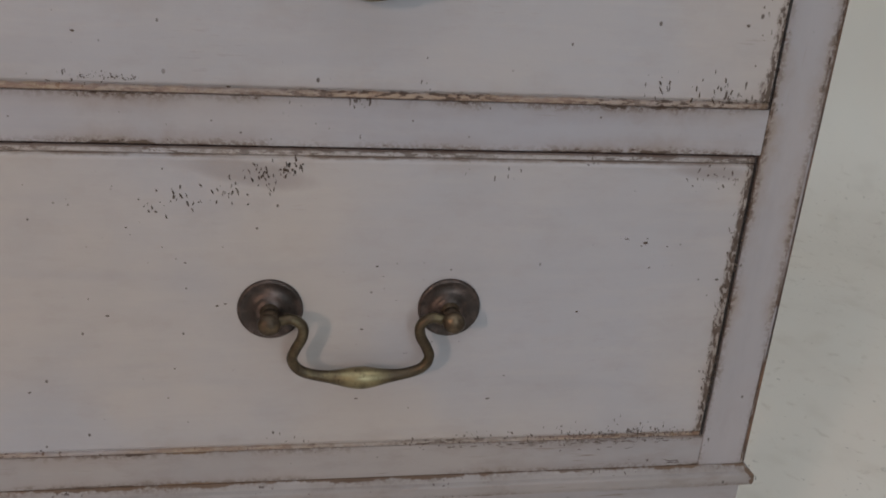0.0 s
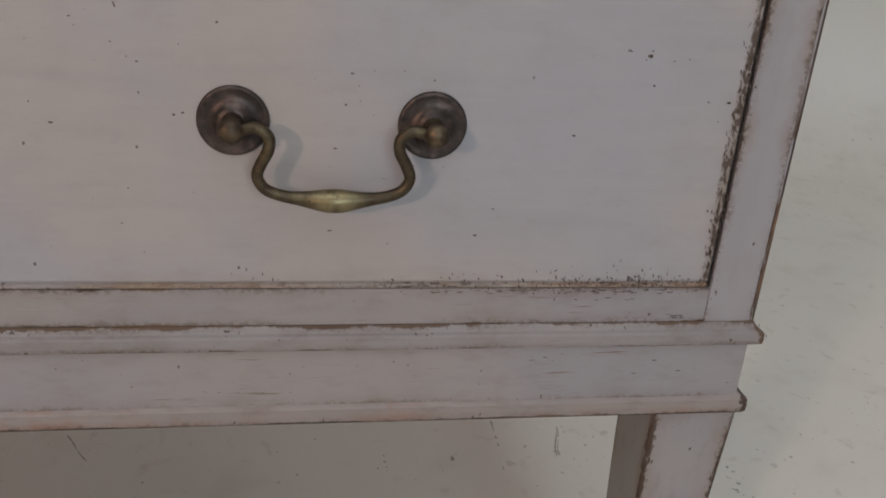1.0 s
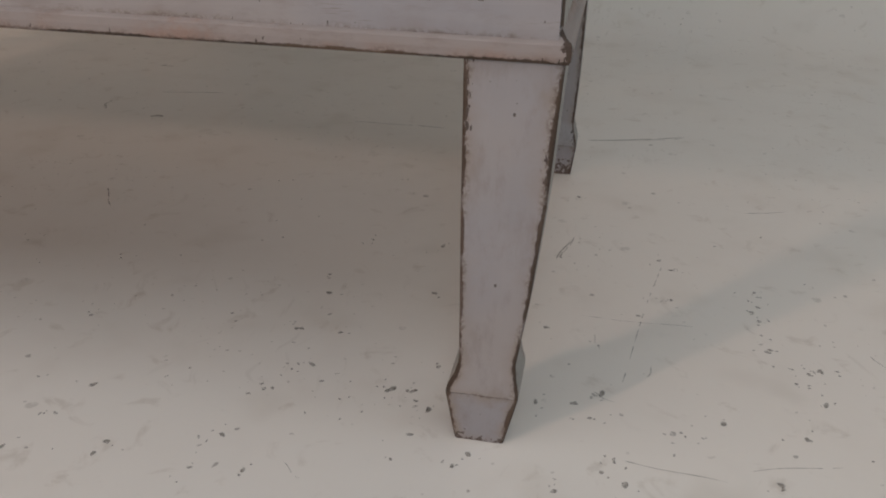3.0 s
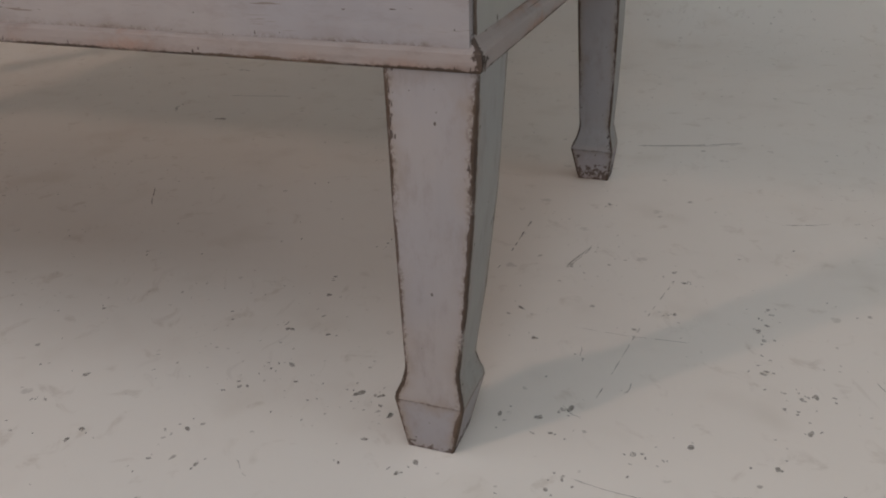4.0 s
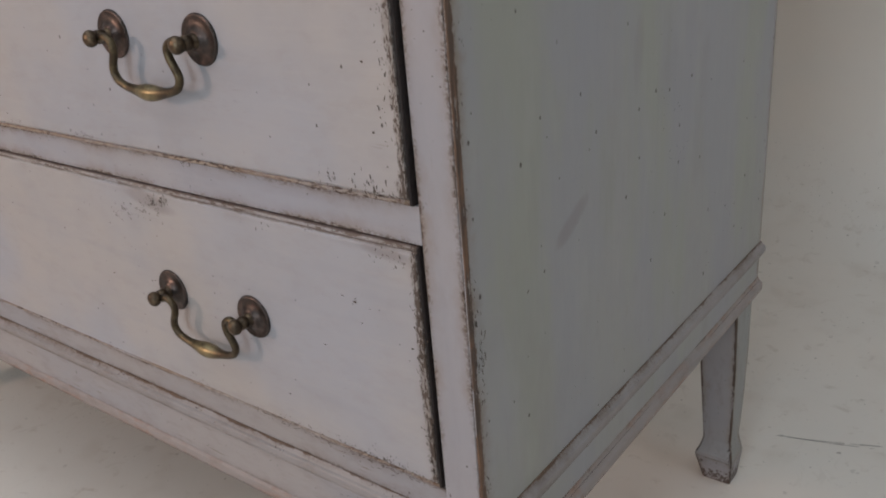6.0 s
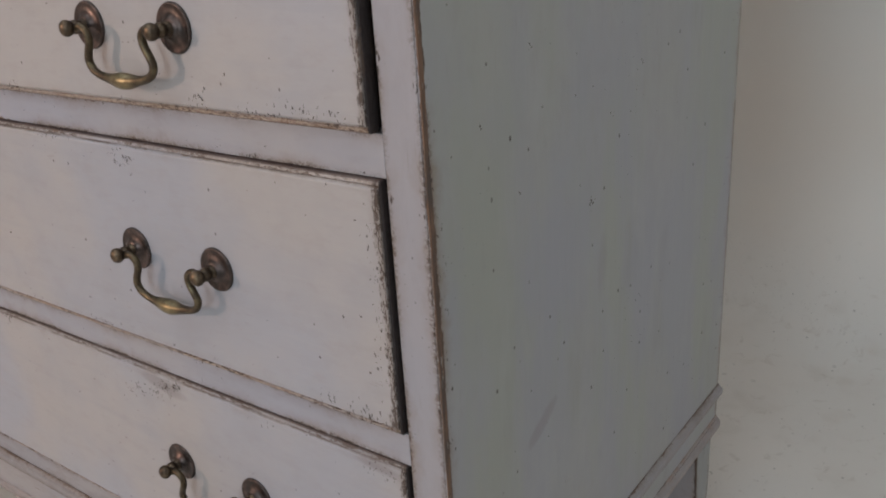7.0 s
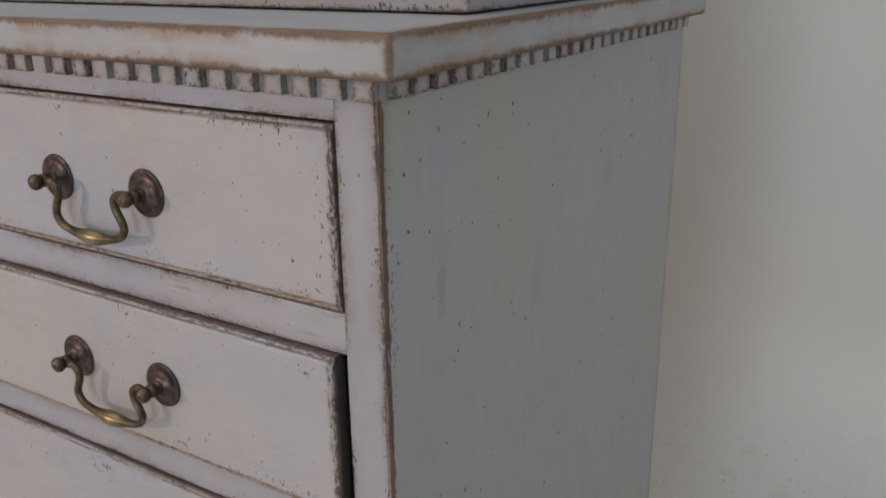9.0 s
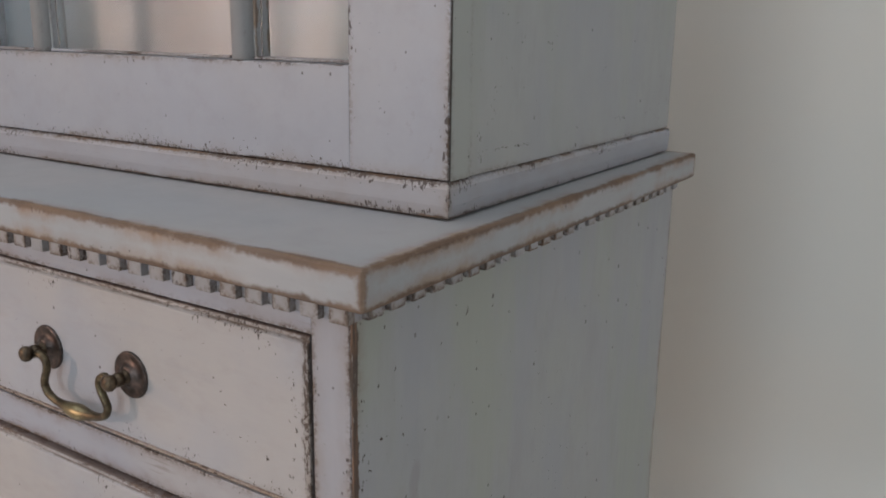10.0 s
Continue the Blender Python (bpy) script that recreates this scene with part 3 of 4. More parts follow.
def dots(name, parent, seed, spots, at, facing="y", wide=0.75, high=1.2):
    """Single chips in the paint: (along, z, size)."""
    rnd = random.Random(seed)
    bm = bmesh.new()
    for u, v, size in spots:
        for big in range(1 if size < 0.0011 else 3):
            r0 = size * (1.0 if big == 0 else 0.45)
            cu, cv = (u, v) if big == 0 else (u + rnd.gauss(0, 1.2 * size), v + rnd.gauss(0, 1.8 * size))
            lean, tall = rnd.uniform(-0.7, 0.7), high * rnd.uniform(0.75, 1.25)
            ring = []
            for k in range(8):
                a = 2 * math.pi * k / 8
                r = r0 * rnd.uniform(0.55, 1.1)
                du, dv = wide * r * math.cos(a), tall * r * math.sin(a)
                du += lean * dv
                ring.append(bm.verts.new((cu + du, at, cv + dv) if facing == "y" else (at, cu + du, cv + dv)))
            bm.faces.new(ring)
    return tagged(part(name, bm, CHIP, parent), "single dark chips in the paint", kind="stuff")


# ---- the room ----
WALL_Y, RIGHT_X, LEFT_X, FRONT_Y, HIGH = 1.42, 2.8, -3.6, -2.8, 2.9


def structure(name, bm, material, label, category):
    return tagged(part(name, bm, material), label, category, kind="structure")


COVE = 0.34


def cove_wall():
    """The back wall, which runs down into the floor in a curve."""
    bm = bmesh.new()
    y0 = WALL_Y - COVE
    prof = [(y0 + COVE * math.sin(a), COVE - COVE * math.cos(a)) for a in [math.pi / 2 * k / 40 for k in range(41)]]
    prof += [(WALL_Y, HIGH), (WALL_Y + 0.15, HIGH), (WALL_Y + 0.15, -0.1), (y0, -0.1)]
    ends = [[bm.verts.new((x, y, z)) for y, z in prof] for x in (LEFT_X, RIGHT_X)]
    for i in range(len(prof)):
        j = (i + 1) % len(prof)
        f = bm.faces.new((ends[0][i], ends[0][j], ends[1][j], ends[1][i]))
        f.smooth = i < 41
    bm.faces.new(ends[0])
    bm.faces.new(ends[1][::-1])
    bmesh.ops.recalc_face_normals(bm, faces=bm.faces)
    for e in bm.edges:
        e.smooth = e.calc_face_angle(0) < 0.5
    return bm


structure("floor", box(LEFT_X, RIGHT_X, FRONT_Y, WALL_Y - COVE, -0.1, 0.0), FLOOR, "scuffed cream-painted floor with specks and scratches", "floor")
structure("wall_back", cove_wall(), COVED, "cream painted wall running into the floor in a curve", "wall")
structure("wall_left", box(LEFT_X - 0.15, LEFT_X, FRONT_Y, WALL_Y, 0, HIGH), ROOM, "plain light grey painted wall", "wall")
bm = bmesh.new()
for y0, y1, z0, z1 in ((FRONT_Y, -0.67, 0, HIGH), (-0.67, 1.17, 0, 1.48), (-0.67, 1.17, 2.62, HIGH), (1.17, WALL_Y, 0, HIGH)):
    box(RIGHT_X, RIGHT_X + 0.15, y0, y1, z0, z1, bm=bm)
structure("wall_right", bm, ROOM, "light grey painted wall with a high window", "wall")
bm = bmesh.new()
for x0, x1, z0, z1 in ((LEFT_X, -2.70, 0, HIGH), (-2.70, -2.28, 0, 1.29), (-2.70, -2.28, 1.71, HIGH), (-2.28, 0.0, 0, HIGH), (0.0, 0.84, 0, 0.45), (0.0, 0.84, 2.09, HIGH), (0.84, RIGHT_X, 0, HIGH)):
    box(x0, x1, FRONT_Y - 0.15, FRONT_Y, z0, z1, bm=bm)
structure("wall_front", bm, ROOM, "light grey painted wall with a window and a small opening", "wall")
structure("ceiling", box(LEFT_X, RIGHT_X, FRONT_Y, WALL_Y, HIGH, HIGH + 0.1), ROOM, "plain pale painted ceiling", "ceiling")

# scratches (x, y, length, bearing) and spots (x, y) trodden into the floor paint
STROKES = [(-0.632, 0.788, 0.02, 6), (-0.532, 0.665, 0.088, 10), (-0.617, 0.591, 0.021, 98), (-0.611, 0.575, 0.014, -45), (-0.528, 0.554, 0.017, 7), (-0.223, 0.598, 0.116, 0), (0.067, 0.614, 0.122, 19), (-0.449, 0.302, 0.05, -55), (0.191, 0.416, 0.046, 22), (0.001, 0.287, 0.044, 78), (0.067, 0.173, 0.079, 1), (0.069, 0.176, 0.203, -100), (0.035, 0.137, 0.021, -73), (0.085, 0.002, 0.06, -8), (0.157, 0.02, 0.056, 17), (0.233, 0.155, 0.022, -69), (-0.134, -0.045, 0.019, -36), (0.073, 0.105, 0.016, 72), (0.042, 0.068, 0.017, -31), (-0.057, 0.306, 0.115, -93), (0.004, 0.292, 0.048, -101), (0.065, 0.611, 0.109, 15), (-0.53, 0.556, 0.014, 17), (0.189, 0.415, 0.038, 25)]
SPOTS = [(0.084, 0.283), (0.094, 0.267), (0.089, 0.213), (0.159, 0.241), (0.161, 0.234), (0.159, 0.217), (0.157, 0.194), (0.156, 0.173), (0.157, 0.15), (0.159, 0.131), (0.171, 0.112), (0.186, 0.13), (0.187, 0.091), (0.037, 0.132), (0.066, 0.182), (-0.001, 0.053), (0.024, 0.057), (0.034, 0.043), (0.036, 0.069), (0.054, 0.051), (0.091, 0.04), (0.098, 0.049), (0.086, 0.038), (0.118, 0.055), (-0.291, 0.008), (-0.368, 0.182), (-0.306, -0.028), (-0.251, -0.044), (-0.253, -0.056), (-0.192, -0.055)]
SPOTS += [(-0.161, -0.051), (-0.179, 0.028), (-0.169, 0.054), (-0.184, 0.106), (-0.158, 0.063), (-0.145, 0.045), (-0.127, 0.028), (-0.109, 0.018), (-0.08, -0.023), (-0.099, 0.044), (-0.086, 0.047), (-0.077, 0.031), (-0.074, 0.002), (-0.043, -0.021), (-0.036, -0.009), (-0.071, 0.079), (0.017, -0.03), (0.05, 0.005), (0.057, -0.016), (0.043, -0.008), (0.145, 0.003), (0.168, 0.05), (-0.288, 0.388), (-0.172, 0.418), (-0.186, 0.194), (-0.177, 0.163), (-0.105, 0.268), (-0, 0.27), (0.008, 0.413), (-0.003, 0.148), (-0.095, 0.182), (-0.169, 0.267), (-0.475, 0.206), (-0.43, 0.159)]
SPOTS += [(-0.309, -0.061), (-0.297, -0.025), (-0.309, -0.081), (-0.444, 0.078), (-0.186, -0.023), (-0.195, -0.035), (-0.174, 0.03), (-0.18, 0.106), (-0.096, 0.047), (-0.082, 0.047), (-0.068, 0.029), (-0.023, 0.189), (-0.002, 0.149), (0.092, 0.213), (0.094, 0.267), (0.153, 0.207), (0.16, 0.153), (0.163, 0.234), (0.191, 0.131), (0.182, 0.126), (0.041, 0.072), (-0.341, 0.09), (-0.239, 0.116), (-0.151, 0.107)]


def floor_marks():
    rnd = random.Random(5)
    bm = bmesh.new()

    def blot(x, y, size):
        n = 7
        stretch, turn = rnd.uniform(1.0, 2.0), rnd.uniform(0, math.pi)
        ring = []
        for k in range(n):
            a = 2 * math.pi * k / n
            r = size * rnd.uniform(0.55, 1.2)
            u, v = r * stretch * math.cos(a), r * math.sin(a)
            ring.append(bm.verts.new((x + u * math.cos(turn) - v * math.sin(turn), y + u * math.sin(turn) + v * math.cos(turn), 0.0005)))
        bm.faces.new(ring)

    for x, y, length, bearing in STROKES:
        d = Vector((math.cos(radians(bearing)), math.sin(radians(bearing))))
        side = Vector((-d.y, d.x))
        n = max(5, int(length / 0.006))
        last = None
        for k in range(n + 1):
            f = k / n
            c = Vector((x, y)) + d * (f - 0.5) * length + side * 0.0012 * math.sin(5 * f + x * 40)
            w = ((0.0022 if length < 0.03 else 0.0011) if y > 0.5 else 0.0007 if 0.28 < y < 0.31 else 0.00032) * rnd.uniform(0.35, 1.25) * (1 if 0 < k < n else 0.2)
            pair = [bm.verts.new((*(c + side * w), 0.0005)), bm.verts.new((*(c - side * w), 0.0005))]
            if last and rnd.random() > (0.45 if length > 0.1 and y < 0.5 else 0.10):
                bm.faces.new((last[0], last[1], pair[1], pair[0]))
            last = pair
    for x, y in SPOTS:
        blot(x, y, rnd.uniform(0.0009, 0.0023))
        for _ in range(rnd.randint(1, 3)):
            blot(x + rnd.gauss(0, 0.006), y + rnd.gauss(0, 0.006), rnd.uniform(0.0004, 0.0011))
    # finer grit, thickest before the legs
    for _ in range(150):
        x, y = rnd.uniform(-0.75, 0.40), min(rnd.gauss(0.02, 0.22), 0.9)
        blot(x, y, rnd.uniform(0.0003, 0.0010))
    return bm


tagged(part("floor_marks", floor_marks(), SCUFF), "dark scratches and trodden specks in the floor paint", "scuff marks", kind="stuff")

# ---- the chest of drawers ----
W, D = 1.135, 0.5115
chest = thing("chest_of_drawers", (-W / 2, D / 2, 0), "distressed grey-white painted chest of four long drawers on tapered legs", "chest of drawers")

# carcass: thin sides run forward to the corner over the stiles
Z_ROOF, Z_CASE = 0.9723, 0.2934
for x0, x1 in ((-0.0017, 0.0), (-W, -W + 0.0017)):
    part("side_panel", box(x0, x1, 0.0029, D, Z_CASE - 0.05, Z_ROOF, 0.0007), PAINT_SIDE, chest, "greyer painted side with faint upright streaks")
chips("chipped_paint", chest, 71, [(46, (0.0070, 0.33), (0.0070, 0.47), 0.010, 0.0055), (40, (0.0070, 0.47), (0.0070, 0.93), 0.03, 0.004), (12, (0.0085, 0.395), (0.0105, 0.425), 0.004, 0.008)], 0.0003, "x")
dots("chipped_corner", chest, 73, [(-0.0022, 0.2862, 0.0021), (-0.0010, 0.2840, 0.0019), (0.0014, 0.2856, 0.0016), (0.0030, 0.2850, 0.0012)], 0.0060, "x")
dots("chipped_corner", chest, 74, [(-0.0020, 0.2432, 0.0022), (-0.0004, 0.2412, 0.0021), (0.0020, 0.2428, 0.0016)], 0.0056, "x")
SIDE_DOTS = [(0.025, 0.884, 0.001), (0.046, 0.878, 0.0007), (0.014, 0.869, 0.001), (0.094, 0.799, 0.001), (0.1, 0.796, 0.0007), (0.155, 0.786, 0.001), (0.113, 0.731, 0.001), (0.095, 0.764, 0.0007), (0.281, 0.694, 0.001), (0.269, 0.717, 0.0007), (0.054, 0.693, 0.001), (0.095, 0.642, 0.001), (0.197, 0.605, 0.0014), (0.077, 0.789, 0.0014), (0.073, 0.784, 0.001), (0.027, 0.766, 0.0007)]
SIDE_DOTS += [(0.229, 0.663, 0.0007), (0.049, 0.836, 0.001), (0.023, 0.684, 0.0007), (0.028, 0.95, 0.001), (0.061, 0.953, 0.001), (0.116, 0.935, 0.0014), (0.149, 0.931, 0.001), (0.086, 0.923, 0.001), (0.022, 0.917, 0.001), (0.038, 0.922, 0.001), (0.129, 0.911, 0.0007), (0.025, 0.884, 0.001), (0.046, 0.878, 0.001), (0.013, 0.869, 0.0007), (0.126, 0.869, 0.0007), (0.096, 0.87, 0.001)]
SIDE_DOTS += [(0.111, 0.733, 0.001), (0.279, 0.696, 0.001), (0.271, 0.69, 0.0007), (0.053, 0.695, 0.001), (0.094, 0.643, 0.0007), (0.194, 0.607, 0.0014), (0.141, 0.501, 0.001), (0.277, 0.493, 0.0007), (0.225, 0.666, 0.0007), (0.089, 0.524, 0.0007), (0.125, 0.444, 0.0007), (0.061, 0.434, 0.001), (0.058, 0.39, 0.0007), (0.022, 0.917, 0.001), (0.069, 0.872, 0.0007), (0.024, 0.884, 0.001), (0.015, 0.868, 0.0007)]
dots("chipped_paint", chest, 72, SIDE_DOTS, 0.0004, "x")
part("back_panel", box(-W + 0.006, -0.006, D - 0.012, D, 0.25, Z_ROOF), DARK_WOOD, chest)
part("bottom_board", box(-W + 0.006, -0.006, 0.03, D - 0.013, 0.262, 0.28), DARK_WOOD, chest)
STILE = 0.0285
for x0, x1 in ((-STILE, -0.0003), (-W + 0.0003, -W + STILE)):
    outer = (x0, -0.0019) if x1 > -0.5 else (-W + 0.0019, x1)
    bm = box(*outer, 0.0, 0.0235, Z_CASE, Z_ROOF, 0.0008)
    part("stile", bm, PAINT_Z, chest, "stile with brown wood worn bare along its corner", half=((outer[1] - outer[0]) / 2, 0.01175, 9))


def worn_corner(x, way, seed):
    """Wood laid bare round an upright corner, ragged on both faces. way: 1 for the corner at the greater x."""
    bm = bmesh.new()
    last = None
    n = 420
    for k in range(n + 1):
        z = Z_CASE + 0.001 + (Z_ROOF - Z_CASE - 0.012) * k / n
        broad = (0.85 if z < 0.365 else 0.38) + 0.9 * noise.noise((seed, 0.0, z * 9.0)) + 0.5 * noise.noise((seed, 5.0, z * 40.0))
        rag = 0.5 * noise.noise((seed, 9.0, z * 260.0))
        high_up = min(1.0, max(0.22, (z - 0.46) / 0.16, (0.372 - z) / 0.012))
        on_front = 0.0003 + 0.0014 * high_up * max(0.0, broad + rag) * (1.0 + 0.5 * noise.noise((seed, 3.0, z * 150.0)))
        on_side = 0.0003 + 0.0012 * max(0.0, broad + 0.5 * noise.noise((seed, 14.0, z * 200.0)))
        ring = [bm.verts.new((x - way * on_front, -0.0002, z)), bm.verts.new((x + way * 0.0002, -0.0002, z)), bm.verts.new((x + way * 0.0002, 0.0029 + on_side, z))]
        if last:
            for i in (0, 1):
                bm.faces.new((last[i], last[i + 1], ring[i + 1], ring[i]))
        last = ring
    return bm


part("bared_corner", worn_corner(0.0, 1, 3.0), PAINT_CORNER, chest, "brown wood laid bare down the corner")
part("bared_corner", worn_corner(-W, -1, 8.0), PAINT_CORNER, chest, "brown wood laid bare down the corner")
for x0, x1 in ((-0.0018, -0.0002), (-W + 0.0002, -W + 0.0018)):
    part("corner_strip", box(x0, x1, 0.0003, 0.0028, Z_CASE, Z_ROOF, 0.0007), PAINT_Z, chest)
OPENINGS = [(0.3141, 0.4826), (0.5062, 0.6740), (0.6999, 0.8110), (0.8364, 0.9478)]
rails = [Z_CASE] + [z for o in OPENINGS for z in o] + [Z_ROOF]
for z0, z1 in zip(rails[::2], rails[1::2]):
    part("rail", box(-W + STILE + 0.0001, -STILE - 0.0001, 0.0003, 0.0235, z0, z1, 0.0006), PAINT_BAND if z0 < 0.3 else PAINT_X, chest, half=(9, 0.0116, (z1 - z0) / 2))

# frieze and mouldings under the case
bm, half = skirt([(-0.02, 0.2852), (0.0, 0.2852), (0.0, 0.2470), (-0.02, 0.2470)], -W + 0.0015, -0.0015, -0.003, D)
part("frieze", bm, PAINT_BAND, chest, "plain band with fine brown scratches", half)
bm, half = skirt([(-0.02, 0.2938), (0.0006, 0.2938), (0.0014, 0.2922), (0.0030, 0.2905), (0.0048, 0.2896), (0.0055, 0.2888), (0.0057, 0.2845), (0.0053, 0.2822), (0.0038, 0.2811), (-0.02, 0.2811)], -W, 0.0, 0.0, D)
part("upper_moulding", bm, PAINT_LIP, chest, "narrow moulding rubbed to brown along its edge", half)
bm, half = skirt([(-0.02, 0.2540), (-0.0005, 0.2540), (0.0006, 0.2512), (0.0022, 0.2487), (0.0042, 0.2472), (0.0050, 0.2460), (0.0053, 0.2420), (0.0051, 0.2385), (0.0040, 0.2368), (-0.02, 0.2368)], -W, 0.0, 0.0, D)
part("lower_moulding", bm, PAINT_RUBBED, chest, "narrow moulding rubbed to orange-brown along its edge", half)


SHAFT = [(0.2375, 0.0472, -0.0028), (0.16, 0.0466, 0.0012), (0.10, 0.0458, 0.0066), (0.0600, 0.0454, 0.0118), (0.0560, 0.0458, 0.0122), (0.0470, 0.0482, 0.0110), (0.0390, 0.0520, 0.0096), (0.0352, 0.0527, 0.0094)]
FOOT = [(0.0349, 0.0527, 0.0093), (0.0335, 0.0525, 0.0095), (0.0040, 0.0474, 0.0158), (0.0, 0.0464, 0.0168)]


def leg(levels, flip_x, flip_y):
    """A square tapered length. Levels: z, inner and outer place from the corner inwards."""
    bm = bmesh.new()
    loc = bm.verts.layers.float_vector.new("loc")
    zs = [lv[0] for lv in levels]
    zm, zh = (zs[0] + zs[-1]) / 2, (zs[0] - zs[-1]) / 2
    rings = []
    for z, inner, outer in levels:
        ring = []
        front = 0.35 * outer
        back = front + (0.78 + 0.5 * z if flip_y else 1.02) * (inner - outer)
        if flip_y:
            nudge = 0.003 + 0.008 * (1 - z / 0.24)
            high = z / 0.24
            front, back = front + 0.005, back + 0.006
            inner, outer = inner - nudge + 0.001, max(outer + 0.006 * high - (nudge + 0.001) * (1 - high), -0.003)
        c = 0.0011
        for u, v, lx, ly in ((-inner + c, front, -1, -1), (-outer - c, front, 1, -1), (-outer, front + c, 1, -1), (-outer, back - c, 1, 1), (-outer - c, back, 1, 1), (-inner + c, back, -1, 1), (-inner, back - c, -1, 1), (-inner, front + c, -1, -1)):
            x = -W - u if flip_x else u
            y = D - v if flip_y else v
            vert = bm.verts.new((x, y, z))
            vert[loc] = (lx * 0.020, ly * 0.020, (z - zm) * 0.999)
            ring.append(vert)
        rings.append(ring)
    for a, b in zip(rings, rings[1:]):
        for k in range(8):
            k2 = (k + 1) % 8
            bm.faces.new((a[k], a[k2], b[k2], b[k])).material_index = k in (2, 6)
    bm.faces.new(rings[0])
    bm.faces.new(rings[-1][::-1])
    return bm, (0.0202, 0.0202, zh + 0.0022)


for fx in (False, True):
    for fy in (False, True):
        bm, half = leg(SHAFT, fx, fy)
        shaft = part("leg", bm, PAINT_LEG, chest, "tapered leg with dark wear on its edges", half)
        # side faces take the copy with shade in its colour
        shaft.data.materials.append(PAINT_LEG_SHADED)
        bm, half = leg(FOOT, fx, fy)
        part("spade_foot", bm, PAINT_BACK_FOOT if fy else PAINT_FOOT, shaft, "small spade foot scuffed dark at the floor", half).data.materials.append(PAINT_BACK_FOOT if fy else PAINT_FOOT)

# top slab with a dentil course under it
part("top", box(-W - 0.0205, 0.0205, -0.0168, D, 0.9723, 0.9961, 0.0035, 3), PAINT_TOP, chest, "thick top worn to bare brown wood along its edges")
part("dentil_bed", box(-W - 0.001, 0.001, -0.001, D - 0.002, 0.9602, 0.9721), PAINT_X, chest)
PITCH = 0.0203
count = int((W - 0.02) / PITCH)
dentil = part("dentil", box(-0.0106, 0.0022, -0.0062, 0.0, 0.9600, 0.9721, 0.0009, 2), PAINT_DENTIL, chest)
for k in range(1, count + 1):
    again(dentil, (-PITCH * k, 0, 0))
side = part("dentil", box(0.0, 0.0058, 0.0075, 0.0203, 0.9602, 0.9721, 0.0009, 2), PAINT_DENTIL, chest)
for k in range(1, int(D / PITCH)):
    again(side, (0, PITCH * k, 0))
for k in range(0, int(D / PITCH)):
    again(side, (-W - 0.0058, PITCH * k, 0))


# drawers
def drawer_front(x0, x1, z0, z1, y):
    """A slab whose face is framed by a small stepped lip."""
    bm = bmesh.new()
    steps = [(0.0, 0.0100), (0.0, 0.0026), (0.0007, 0.0017), (0.0026, 0.0012), (0.0034, 0.0020), (0.0041, 0.0012), (0.0050, 0.0002), (0.0060, 0.0)]
    rings = []
    for inset, depth in steps:
        end = 0.35 * inset
        rings.append([bm.verts.new((x, y + depth, z)) for x, z in ((x0 + end, z0 + inset), (x1 - end, z0 + inset), (x1 - end, z1 - inset), (x0 + end, z1 - inset))])
    for a, b in zip(rings, rings[1:]):
        for k in range(4):
            k2 = (k + 1) % 4
            bm.faces.new((a[k], a[k2], b[k2], b[k]))
    bm.faces.new(rings[-1])
    bm.faces.new(rings[0][::-1])
    return bm


def bail_points(xm, y, z):
    half = [(0.0405, 0.0, -0.0005), (0.0345, 0.0, 0.0008), (0.0292, 0.0, -0.0030), (0.0292, 0.0002, -0.0093), (0.0325, 0.0004, -0.0158), (0.0343, 0.0008, -0.0218), (0.0312, 0.0010, -0.0276), (0.0236, 0.0012, -0.0310), (0.0120, 0.0014, -0.0328), (0.0, 0.0014, -0.0334)]
    keys = [(xm - a, y + b, z + c) for a, b, c in half] + [(xm + a, y + b, z + c) for a, b, c in half[-2::-1]]
    return spline(keys, 5)


ROSETTE = [(0.0, -0.0005), (0.0160, -0.0005), (0.0162, 0.0006), (0.0157, 0.0016), (0.0149, 0.0019), (0.0140, 0.0017), (0.0125, 0.0016), (0.0108, 0.0018), (0.0090, 0.0024), (0.0074, 0.0036), (0.0062, 0.0050), (0.0, 0.0052)]
POST = [(0.0, 0.0040), (0.0052, 0.0040), (0.0050, 0.0058), (0.0040, 0.0072), (0.0038, 0.0080), (0.0047, 0.0090), (0.0047, 0.0128), (0.0036, 0.0136), (0.0038, 0.0142), (0.0050, 0.0154), (0.0057, 0.0174), (0.0054, 0.0194), (0.0042, 0.0209), (0.0022, 0.0218), (0.0, 0.0221)]

